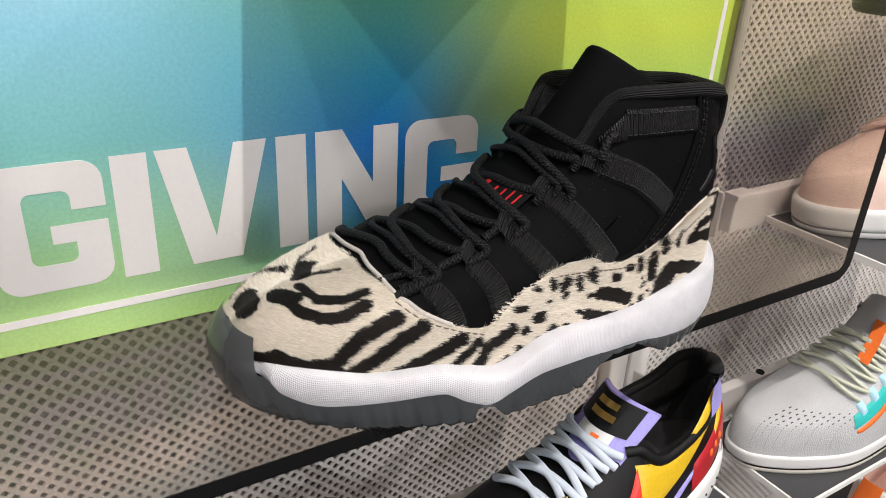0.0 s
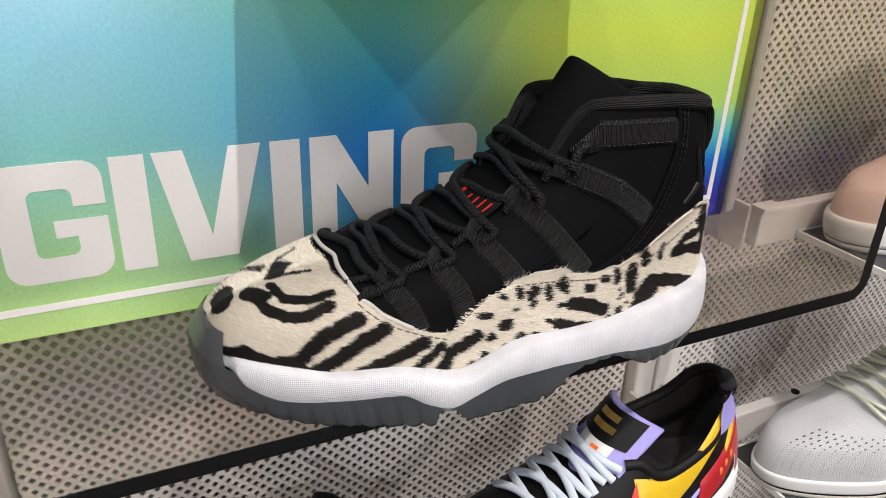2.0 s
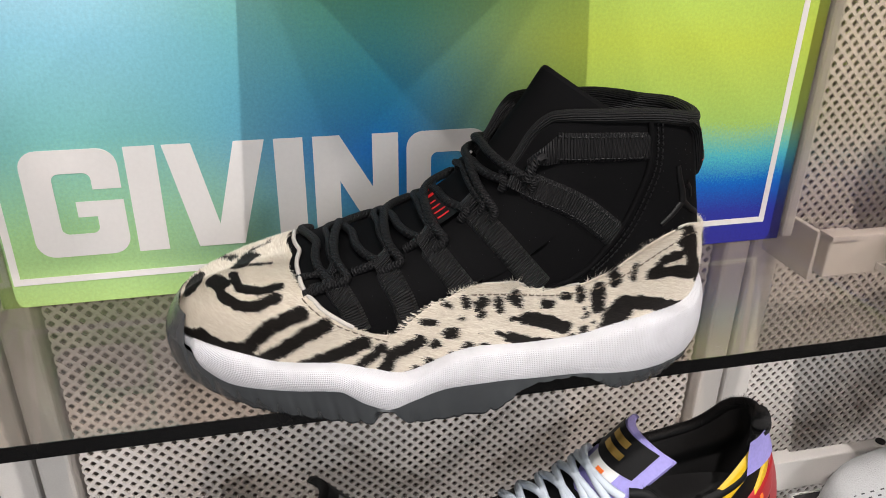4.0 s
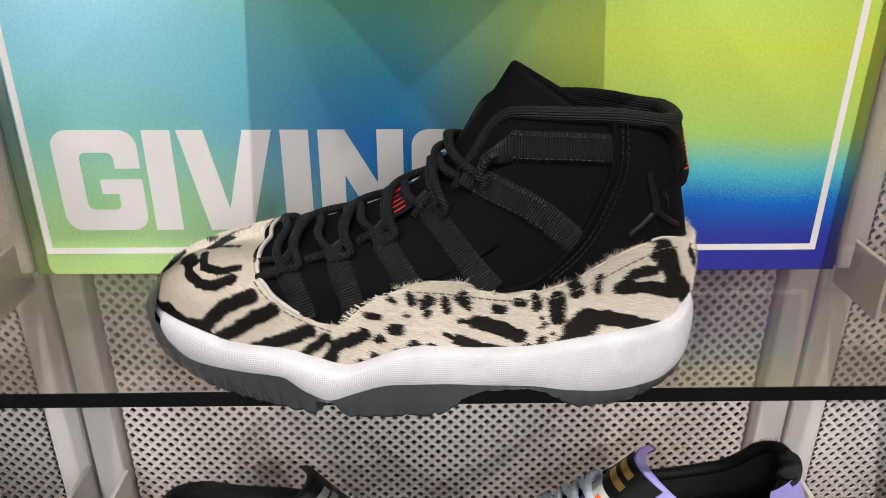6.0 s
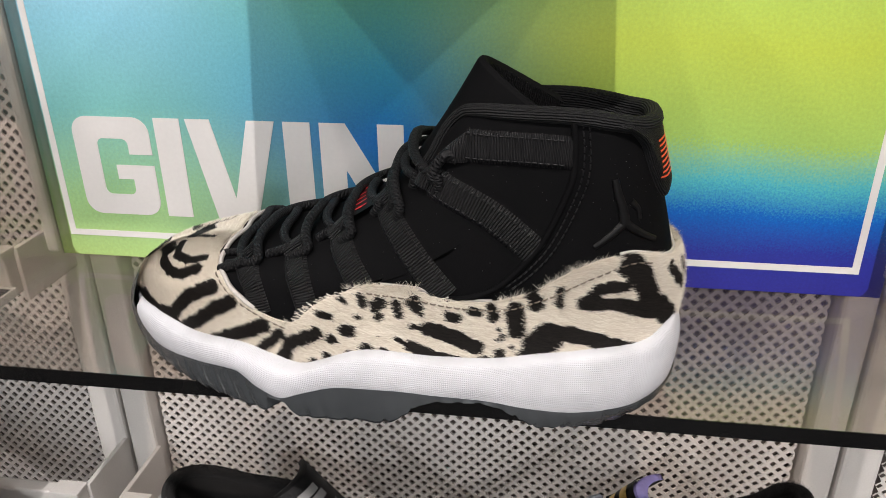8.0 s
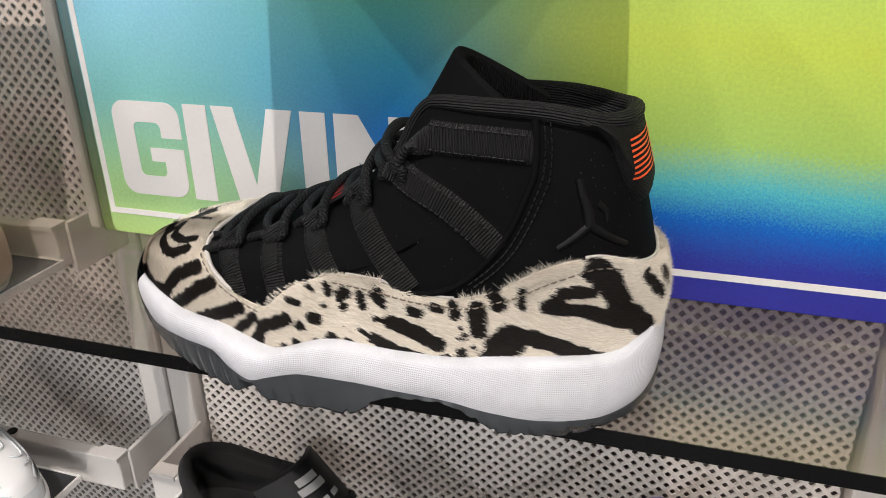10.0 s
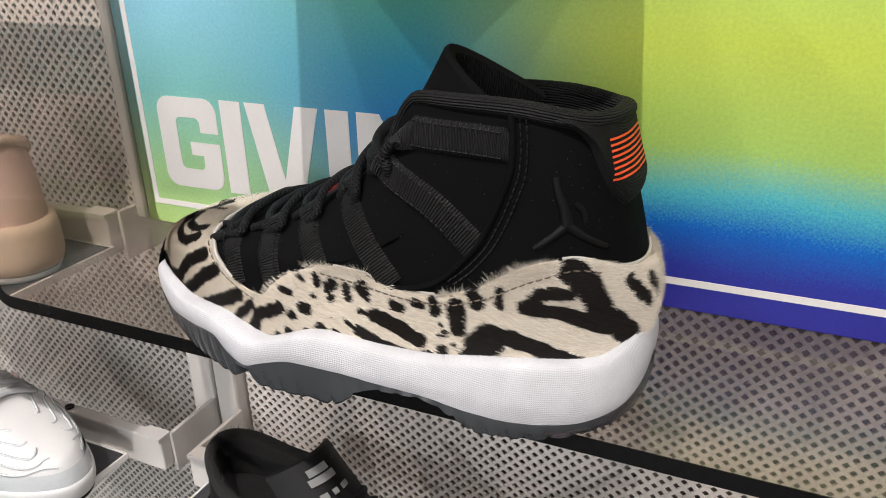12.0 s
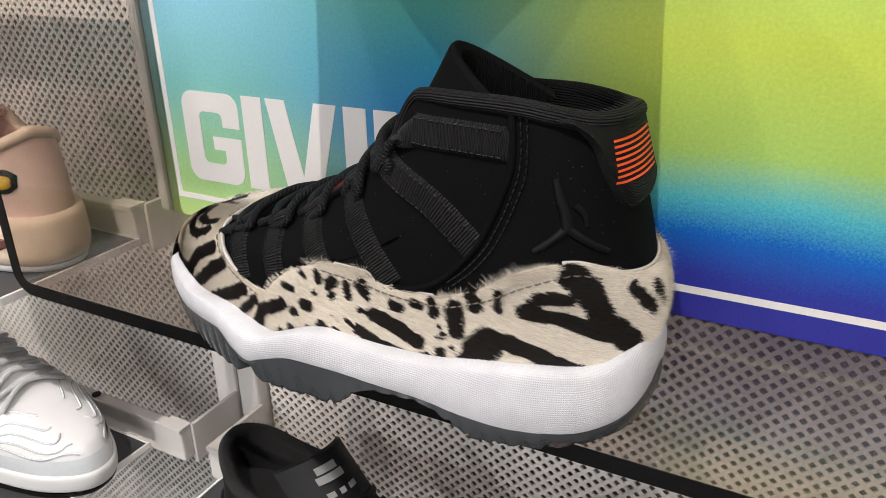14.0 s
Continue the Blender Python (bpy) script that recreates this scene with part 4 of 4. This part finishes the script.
badge = None
for pts, w in (([(.0872, .1095), (.0890, .103), (.0912, .0970), (.0925, .0911)], .0024), ([(.0812, .0815), (.0865, .0855), (.0925, .0911)], .0019), ([(.1060, .0815), (.0995, .0858), (.0925, .0911)], .0020), ([(.0985, .0918), (.0975, .0960), (.0942, .0998)], .0015)):
    ob = skin("emblem_bar" if badge else "emblem", emblem(pts, w), M_RUBBED, badge or shoe, "raised black rubber emblem")
    badge = badge or ob

# orange bars on the heel pad
def pad_skin(q, z):
    low, high = float(np.minimum(pad_low(np.array([q])), RIM(np.array([q])) - .002)[0]), float(RIM(np.array([q]))[0]) + .002
    v = min(1, max(0, (z - low) / (high - low)))
    return .0052 * min(1, v / .22) ** .5 * (1 - .55 * v) - .0004


for i in range(8):
    zq = .1065 + i * .0021
    bar = np.array([[UPPER.at(q, zq + dz, pad_skin(q, zq + dz) + .0004)[0] for q in np.linspace(math.pi - .50, math.pi + .12, 14)] for dz in (-.00045, .00045)])
    skin("orange_bar", bar, M_ORANGE, shoe, "orange stitched bar")

# lint on the matt black upper
g_v, g_f = [], []
for q, zz, s in zip(rng.uniform(.5, 2.9, 240), rng.uniform(.045, .128, 240), rng.uniform(.00008, .00018, 240)):
    if zz < float(FUR_TOP(np.array(q))) + .004:
        continue
    o_, n_ = UPPER.at(q, zz, .0004)
    u_ = np.cross(n_, rng.normal(0, 1, 3))
    u_ *= s / (np.linalg.norm(u_) + 1e-9)
    w_ = np.cross(n_, u_) * rng.uniform(.4, 1)
    g_f.append(tuple(range(len(g_v), len(g_v) + 4)))
    g_v += [o_ - u_ - w_, o_ + u_ - w_, o_ + u_ + w_, o_ - u_ + w_]
part("lint", g_v, g_f, M_LINT, shoe, "tiny grey lint specks", False)["kind"] = "stuff"


# ---- the other shoes ----
def palette(name, colour, rough=.55, **k):
    return surface(name, colour, rough, **k)


M_YELLOW = palette("yellow_leather", (.62, .40, .012, 1), .45, coat=.1)
M_REDRUB = palette("red_leather", (.36, .012, .018, 1), .4)
M_REDB = palette("bright_red_leather", (.70, .03, .02, 1), .45)
M_LILAC = palette("lilac_textile", (.30, .27, .62, 1), .6)
M_BLACKL = palette("black_leather", (.0040, .0040, .0045, 1), .55, spec=.2)
M_FLUFF = surface("black_plush", (.0035, .0032, .004, 1), .95, sheen=.03, grain=1800, bump=1.0, depth=.0015)
M_LACEW = surface("white_flat_lace", (.52, .58, .66, 1), .75, grain=1500)
M_GOLD = surface("gold_metal", (.62, .42, .12, 1), .3, metal=1.0)
M_PINK = surface("dusty_pink_mesh", (.72, .53, .46, 1), .65, grain=1500, bump=.5)
M_PINKD = surface("deep_pink_panel", (.55, .33, .27, 1), .5)
M_TAN = surface("beige_rubber", (.72, .58, .45, 1), .5)
M_KNITW = surface("white_knit", (.48, .49, .50, 1), .75, grain=900, bump=1.0, depth=.0008, vary=.15)
M_TEAL = surface("teal_textile", (.02, .45, .42, 1), .6)
M_ORGT = surface("orange_tape", (.80, .16, .02, 1), .55)
M_CREAM = surface("cream_rubber", (.78, .75, .66, 1), .5)
M_SILVER = surface("silver_lace", (.50, .52, .42, 1), .4, metal=.2, grain=1200, bump=.6)
M_SILVERG = surface("pale_grey_gloss", (.62, .65, .67, 1), .22, vary=.05, coat=.4)
M_PALEPINK = surface("pale_pink_piping", (.74, .62, .60, 1), .5)
M_SLOT = surface("dark_red_slot", (.12, .045, .035, 1), .5)
M_PINKL = surface("pale_pink_textile", (.76, .60, .54, 1), .6)
M_GLOSSW = surface("white_glossy_mesh", (.74, .74, .74, 1), .35, vary=.05, grain=1200, bump=.4, coat=.2)
M_MARK = surface("grey_print", (.15, .15, .15, 1), .6)
M_BLUEP = surface("pale_blue_tab", (.40, .66, .80, 1), .5)
M_GREENC = surface("dark_green_textile", (.03, .07, .02, 1), .7, vary=.6, blotch=120)


def low_hull(long=.29, wide=1.0, high=1.0, toe=1.0, top=.78):
    k, h = long / .29, high
    z = [.0, .020 * h, .030 * h, .045 * h, .056 * h, .066 * h, .080 * h, .095 * h, .112 * h, .130 * h]
    return Hull(
        smooth(z, [v * k for v in (-.140, -.146, -.145, -.134 - .004 * toe, -.105, -.072, -.035, -.008, .012, .028)]),
        smooth([.0, .02, .05, .08, .12], [v * k for v in (.132, .137, .135, .127, .115)]),
        smooth([-.15, -.10, -.05, .0, .05, .13], [v * wide for v in (.036, .044, .050, .047, .042, .038)]),
        smooth([-.15, -.10, -.05, .0, .05, .13], [v * wide for v in (.036, .046, .048, .042, .040, .038)]),
        smooth([.0, .03 * h, .06 * h, .10 * h], [1.0, 1.0, .98 - .3 * (1 - top), top]),
        smooth([-.15, -.05, .13], [.012, .002, .0]), 2.4)


def sneaker(name, label, m, skins, sole_high=.028, long=.29, wide=1.0, high=1.0, rim=((.020, .100), (.055, .078), (.085, .074), (.115, .088)), heel_rim=.094, laces=5, lace_mat=None, tongue_top=.125, group="display shoes", sole_step=.0035, lace_from=-.075, lace_thick=.0025, top=.78):
    """A low shoe: toe at -x, outer side at -y. skins: materials of upper, midsole, outsole, lining, tongue, collar."""
    t = thing(name, m, label, "shoe", group)
    H = low_hull(long, wide, high, 1.0, top)
    th = np.linspace(0, TAU, 160, endpoint=False)
    rim_line = H.line(rim, (rim[0][1], heel_rim))
    up_m, mid_m, out_m, lin_m, ton_m, col_m = skins
    skin("upper", band(H, lambda q: q * 0 + sole_high - .006, rim_line, .0, 40, th), up_m, t, "", True)
    v = np.linspace(0, 1, 10)[None, :]
    z = .006 + (sole_high - .006) * v + np.zeros((160, 1))
    o = sole_step * np.minimum(1, np.minimum(v, 1 - v) * 6 + .15) ** .5 + np.zeros((160, 1))
    mid_p = H.at(np.broadcast_to(th[:, None], z.shape), z, o)[0]
    lid = H.at(th, sole_high, -.002)[0][:, None]
    skin("midsole", np.concatenate((mid_p, lid), 1), mid_m, t, "", True)
    low_p = H.at(np.broadcast_to(th[:, None], (160, 4)), np.broadcast_to(np.array([0, .001, .004, .0065]), (160, 4)), np.broadcast_to(np.array([.0, .002, .003, .003]), (160, 4)))[0]
    base = low_p[:, :1] * np.array([.2, .2, 1])
    skin("outsole", np.concatenate((base, low_p), 1), out_m, t, "", True)
    q = np.linspace(.75, TAU - .75, 110)
    skin("collar", tube(H.at(q, rim_line(q), -.001)[0], .0042, 12), col_m, t)
    lz = (rim_line(th)[:, None] + .001) * (1 - v) + .038 * v
    skin("lining", H.at(np.broadcast_to(th[:, None], lz.shape), lz, -.004 - .005 * np.minimum(1, v * 3) + np.zeros(lz.shape))[0], lin_m, t, "", True)
    bed_ = H.at(th, .040, -.008)[0][:, None]
    skin("footbed", np.concatenate((bed_, bed_ * np.array([.3, .2, 1])), 1), lin_m, t, "", True)
    # tongue
    k = long / .29
    rows_f, rows_b = [], []
    for a in np.linspace(0, 1, 14):
        x, zz = (-.030 + .050 * a) * k, .080 * high + (tongue_top - .080 * high) * a
        rows_f.append([(x + .016 * abs(u) ** 2, u * .026, zz - .010 * abs(u) ** 2 * a) for u in np.linspace(-1, 1, 15)])
        rows_b.append([(x + .0065 + .013 * abs(u) ** 2, u * .024, zz - .003 - .010 * abs(u) ** 2 * a) for u in np.linspace(-1, 1, 15)])
    f, b = np.array(rows_f), np.array(rows_b)
    ton = skin("tongue", f, ton_m, t)
    skin("tongue_lining", b, lin_m, ton)
    edge_ring = np.concatenate((f[:, 0], f[-1, 1:], f[::-1, -1][1:]))
    back_ring = np.concatenate((b[:, 0], b[-1, 1:], b[::-1, -1][1:]))
    skin("tongue_edge", np.stack((edge_ring, (edge_ring + back_ring) / 2 + np.array([0, 0, .0015]), back_ring), 1), ton_m, ton)
    for i in range(laces):
        a = (i + .3) / laces
        x0, z0 = (lace_from - lace_from * a) * k, float(.064 * high + .030 * a * high)
        t0 = float(H.angle(x0 + .004, z0 - .004)) * .9 + .05
        for s in (0, 1):
            pts = [H.at((t0 * (1 - 2 * c)), z0 - .003 + .006 * math.sin(c * math.pi) + (.005 * (c if s else 1 - c)), .0035 + .003 * math.sin(c * math.pi))[0] for c in np.linspace(0, 1, 9)]
            g = tube(spline(pts, 30), lace_thick, 10)
            skin("lace", g, lace_mat or M_LACEW, t)
    return t, H


def overlay(t, H, name, material, points_low, points_high, off=.0016, label="", rows=8, cols=30, parent=None):
    """A raised panel on the outer side between two (x, z) lines."""
    lo, hi = spline([(x, 0, z) for x, z in points_low], cols), spline([(x, 0, z) for x, z in points_high], cols)
    v = np.linspace(0, 1, rows)[None, :]
    X = lo[:, 0][:, None] * (1 - v) + hi[:, 0][:, None] * v
    Z = lo[:, 2][:, None] * (1 - v) + hi[:, 2][:, None] * v
    e = np.minimum(np.minimum(v, 1 - v) * rows, 1) * np.minimum(np.minimum(np.arange(cols), np.arange(cols)[::-1])[:, None] / 1.5, 1)
    p = H.at(H.angle(X, Z), Z, off * (.15 + .85 * np.minimum(e, 1)))[0]
    return skin(name, p, material, parent or t, label)


def ring_panel(t, H, name, material, q0, q1, low, high, off, label=""):
    """A raised panel round the back or front between two angles and two heights."""
    q = np.linspace(q0, q1, 40)
    v = np.linspace(0, 1, 8)[None, :]
    z = np.broadcast_to(low + (high - low) * v, (40, 8))
    return skin(name, H.at(np.broadcast_to(q[:, None], z.shape), z, np.full(z.shape, off))[0], material, t, label)


# black, yellow and red low shoe on the lower plate
af, afH = sneaker("low_shoe", "black low shoe with yellow, red and lilac panels and white laces", pose(.114, -.068, 1.0795, 0, -6, 3),
                  (M_BLACKL, M_WHITE, M_WHITE, M_FLUFF, M_LILAC, M_BLACKL), sole_high=.034, long=.28, wide=1.10, tongue_top=.122, top=.62, lace_thick=.0029,
                  rim=((.012, .094), (.045, .079), (.080, .083), (.104, .104)), heel_rim=.115, laces=5)
overlay(af, afH, "yellow_panel", M_YELLOW, [(.002, .050), (.040, .056), (.090, .082)], [(.008, .086), (.045, .0785), (.100, .104)], .0022, "smooth yellow leather panel")
overlay(af, afH, "yellow_strip", M_YELLOW, [(.086, .056), (.100, .074), (.112, .096)], [(.094, .056), (.108, .074), (.120, .096)], .0022, "smooth yellow leather strip")
ring_panel(af, afH, "heel_panel", M_REDRUB, 2.55, 3.70, .036, .090, .0024, "dark red heel panel")
overlay(af, afH, "heel_patch", M_REDRUB, [(.062, .036), (.090, .040), (.116, .056)], [(.066, .058), (.094, .068), (.121, .090)], .0030, "dark red raised heel patch")
overlay(af, afH, "red_strip", M_REDB, [(-.030, .046), (-.010, .052), (.004, .054)], [(-.028, .053), (-.008, .066), (.009, .084)], .0026, "bright red strap")
overlay(af, afH, "curved_stripe", M_LILAC, [(-.02, .038), (.02, .037), (.066, .052)], [(-.02, .042), (.02, .042), (.066, .054)], .0022, "lilac curved stripe")
ring_panel(af, afH, "heel_lining_strip", M_LILAC, 2.05, 2.85, .086, .112, .0034, "lilac strip at the collar")
for i in range(3):
    overlay(af, afH, "orange_mark", M_ORGT, [(.086 + .007 * i, .049 + .003 * i), (.090 + .007 * i, .051 + .003 * i)], [(.085 + .007 * i, .060 + .003 * i), (.089 + .007 * i, .062 + .003 * i)], .0040, "orange raised mark", 4, 8)
g = tube(spline([afH.at(2.75 - .01 * i, .112 + .002 * math.sin(i * .7), .000)[0] for i in range(-20, 21)], 40), .0062, 12)
skin("plush_roll", g, M_FLUFF, af, "black plush collar")
for a0, a1, y0_, y1_, mt, nm in ((.58, .99, -.021, .021, M_BLACKL, "tongue_patch"), (.70, .78, -.010, .010, M_GOLD, "gold_mark"), (.84, .92, -.008, .010, M_GOLD, "gold_mark"), (.40, .58, -.015, .012, M_WHITE, "white_patch"), (.44, .52, -.008, -.002, M_ORGT, "red_mark")):
    lift_ = .0012 if nm.endswith("patch") else .0020
    g = np.array([[((-.030 + .050 * a) * .28 / .29 + .016 * abs(yy / .026) ** 2 - lift_, yy, .080 + .042 * a - .010 * abs(yy / .026) ** 2 * a + lift_ * .8) for yy in np.linspace(y0_, y1_, 9)] for a in np.linspace(a0, a1, 6)])
    skin(nm, g, mt, af)
for i in range(4):
    overlay(af, afH, "sole_mark", M_BLACKL, [(.070 + i * .010, .016), (.075 + i * .010, .016)], [(.070 + i * .010, .022), (.075 + i * .010, .022)], .0046, "", 3, 6)
charm = spline([afH.at(.42 - .02 * i, .074 - .0012 * i, .0075)[0] for i in range(6)], 24)
skin("lace_charm", tube(charm, .0026 * np.sin(np.linspace(.25, 2.9, 24)), 8), M_GOLD, af, "gold feather lace charm")

# black low shoe on the plate beside it
bk, bkH = sneaker("low_shoe", "black low shoe with plush lining and pale marks on its tongue", pose(-.060, -.074, 1.0775, 0, 0, 164),
                  (M_BLACKL, M_BLACKL, M_BLACKL, M_FLUFF, M_BLACKL, M_FLUFF), sole_high=.030, long=.285, wide=1.0, high=.82, tongue_top=.112, top=.68,
                  rim=((.012, .088), (.050, .070), (.085, .066), (.112, .071)), heel_rim=.076, lace_mat=M_BLACKL)

# white knit shoe with teal and orange
wt, wtH = sneaker("running_shoe", "white knit running shoe with teal eyelets and an orange tape", pose(.463, -.060, 1.0440, 0, 0, -1),
                  (M_KNITW, M_WHITE, M_CREAM, M_KNITW, M_KNITW, M_KNITW), sole_high=.020, long=.29, tongue_top=.140, lace_from=-.058, lace_thick=.0021, sole_step=.0022, lace_mat=M_SILVER, laces=5,
                  rim=((.026, .118), (.060, .100), (.090, .096), (.115, .105)), heel_rim=.112, high=1.08)
overlay(wt, wtH, "eyelet_panel", M_TEAL, [(-.060, .046), (-.030, .056), (.010, .080)], [(-.060, .058), (-.030, .070), (.008, .096)], .0020, "teal eyelet panel")
overlay(wt, wtH, "orange_trim", M_ORGT, [(-.056, .041), (-.030, .050), (.012, .074)], [(-.056, .045), (-.030, .055), (.010, .079)], .0022, "orange trim")
for i in range(4):
    overlay(wt, wtH, "eyelet_tab", M_BLUEP, [(-.052 + i * .017, .055 + i * .0085), (-.044 + i * .017, .058 + i * .0085)], [(-.054 + i * .017, .066 + i * .0085), (-.046 + i * .017, .069 + i * .0085)], .0040, "pale blue tab", 4, 8)
tape = np.array([[wtH.at(q, .088 + .030 * s, .0085)[0] + np.array([.0, w * .006, 0]) for w in (-1, 0, 1)] for s, q in zip(np.linspace(0, 1, 10), np.linspace(.35, .15, 10))])
skin("tape", tape, M_ORGT, wt, "orange woven tape")

# pale pink shoes on the upper plates
pk, pkH = sneaker("pink_shoe", "dusty pink running shoe with a pale sole on an upper plate", pose(.492, -.050, 1.2720, 0, 0, -2),
                  (M_PINK, M_WHITE, M_WHITE, M_PINKD, M_PINK, M_PINK), sole_high=.026, tongue_top=.135, lace_mat=M_PINK, high=1.12,
                  rim=((.026, .118), (.060, .098), (.090, .096), (.115, .105)), heel_rim=.112)
overlay(pk, pkH, "lace_panel", M_PINKD, [(-.078, .052), (-.040, .058), (.010, .080)], [(-.074, .062), (-.040, .074), (.006, .098)], .0026, "deeper pink lace panel")
pl, plH = sneaker("pink_shoe", "dusty pink shoe with a thick beige heel and yellow badge", pose(-.420, -.050, 1.2720, 0, 0, -5),
                  (M_PINK, M_TAN, M_WHITE, M_PINKD, M_PINK, M_TAN), sole_high=.042, long=.262, tongue_top=.112, lace_mat=M_PINK, high=1.0, sole_step=.005,
                  rim=((.018, .098), (.050, .082), (.080, .082), (.104, .092)), heel_rim=.098)

# white shoe on the lower plate of the next bay
wl, wlH = sneaker("running_shoe", "glossy white running shoe with a pale grey toe on a plate", pose(-.466, -.056, 1.0620, 0, 0, 183),
                  (M_GLOSSW, M_WHITE, M_BLACKL, M_KNITW, M_GLOSSW, M_GLOSSW), sole_high=.024, tongue_top=.130, lace_mat=M_KNITW, high=1.0,
                  rim=((.020, .105), (.060, .088), (.090, .086), (.115, .098)), heel_rim=.105)

# pale marks on the black tongue
for a0, a1, y0_, y1_ in ((.72, .80, -.006, .012), (.82, .90, -.004, .010), (.56, .62, -.010, -.004), (.56, .62, -.001, .003), (.56, .62, .006, .011)):
    g = np.array([[((-.030 + .050 * a) * .285 / .29 + .016 * abs(yy / .026) ** 2 - .0012, yy, .072 + .040 * a - .010 * abs(yy / .026) ** 2 * a + .0010) for yy in np.linspace(y0_, y1_, 7)] for a in np.linspace(a0, a1, 4)])
    skin("pale_mark", g, M_MARK, bk)
# a yellow badge on the beige-heeled pink shoe
overlay(pl, plH, "badge", M_BLACKL, [(.094, .062), (.099, .059), (.106, .059), (.111, .063)], [(.094, .070), (.099, .075), (.106, .075), (.111, .071)], .0030, "dark edged badge", 6, 14)
overlay(pl, plH, "badge_face", M_YELLOW, [(.0955, .0630), (.0995, .0610), (.1055, .0610), (.1095, .0640)], [(.0955, .0695), (.0995, .0730), (.1055, .0730), (.1095, .0700)], .0042, "yellow badge face", 6, 14)

# lines of small perforations over the white toe
holes_v, holes_f = [], []
for r_ in range(9):
    for k_ in range(16):
        q = .22 + .105 * r_
        zq = .029 + .0022 * k_
        if zq > .061:
            continue
        c0, nn = wtH.at(q, zq, .0003)
        t1 = wtH.at(q, zq + .00042, .0003)[0] - c0
        t2 = np.cross(nn, t1) * .4
        holes_f.append(tuple(range(len(holes_v), len(holes_v) + 4)))
        holes_v += [c0 - t1 - t2, c0 + t1 - t2, c0 + t1 + t2, c0 - t1 + t2]
part("perforations", holes_v, holes_f, M_PLATE, wt, "rows of tiny dark perforations", False)

# a dark green shoe overhanging the plate above, and a pale pink one below
sneaker("low_shoe", "dark green low shoe with a grey sole overhanging its plate", pose(.500, -.045, 1.4460, 0, 0, 0),
        (M_GREENC, M_PLATE, M_PLATE, M_FLUFF, M_GREENC, M_GREENC), sole_high=.026, lace_mat=M_GREENC)
lp, lpH = sneaker("running_shoe", "pale pink running shoe with an orange tab on a plate", pose(.655, -.085, .8550, 0, 0, 180),
                  (M_PINK, M_WHITE, M_WHITE, M_PINKD, M_PINK, M_WHITE), sole_high=.028, lace_mat=M_WHITE)
ring_panel(lp, lpH, "heel_tab", M_ORGT, 2.9, 3.4, .070, .100, .0050, "orange heel tab")

# plush hairs round the black collars
def plush(t, H, rim_pts, heel, count, seed):
    g = np.random.default_rng(seed)
    line = H.line(rim_pts, (rim_pts[0][1], heel))
    q = g.uniform(.9, TAU - .9, count)
    zz = line(q) - .004 + .008 * g.random(count)
    p0, n0 = H.at(q, zz, .001 - .006 * g.random(count))
    w0 = g.normal(0, 1, (count, 3)) * .5 + np.array([0, 0, 1.0]) + n0 * g.uniform(-.8, .5, count)[:, None]
    w0 /= np.linalg.norm(w0, axis=1, keepdims=True)
    s0 = np.cross(w0, n0 + .02) * .0002
    tip0 = p0 + w0 * (.002 + .003 * g.random(count))[:, None]
    ob = part("plush_hair", np.stack((p0 - s0, p0 + s0, tip0), 1).reshape(-1, 3), np.arange(count * 3).reshape(-1, 3), M_FLUFF, t, "short black plush hairs")
    ob["kind"] = "stuff"


plush(af, afH, ((.012, .094), (.045, .079), (.080, .083), (.104, .104)), .115, 12000, 11)
plush(bk, bkH, ((.012, .088), (.050, .070), (.085, .066), (.112, .071)), .076, 5000, 12)

# the white shoe of the next bay: pale toe rand, raised waves and an edge line
ring_panel(wl, wlH, "toe_rand", M_SILVERG, -1.25, 1.25, .022, .037, .0016, "glossy pale grey toe rand")
for i in range(5):
    z_ = .040 + .0055 * i
    for s in (1, -1):
        run = [wlH.at(s * (.25 + .10 * k), z_ + .0022 * math.sin(k * .9 + i * 1.3), .0006)[0] for k in range(13)]
        skin("raised_wave", tube(spline(run, 40), .0009, 6), M_SILVERG, wl)
lp_run = [wlH.at(q, .070 + .002 * math.cos(q * 3), .002)[0] for q in np.linspace(-1.0, 1.0, 15)]
skin("lace_frame", tube(spline(lp_run, 40), .0016, 8), M_PALEPINK, wl, "pale pink piping round the laces")

# the beige heel has a long dark slot
overlay(pl, plH, "sole_slot", M_SLOT, [(.030, .014), (.060, .013), (.090, .016), (.104, .022)], [(.030, .024), (.060, .027), (.090, .030), (.104, .028)], .0060, "dark red slot in the heel", 8, 30)
overlay(pl, plH, "side_panel", M_PINKL, [(.040, .052), (.070, .052), (.100, .056)], [(.046, .084), (.072, .088), (.096, .094)], .0016, "pale pink side panel")
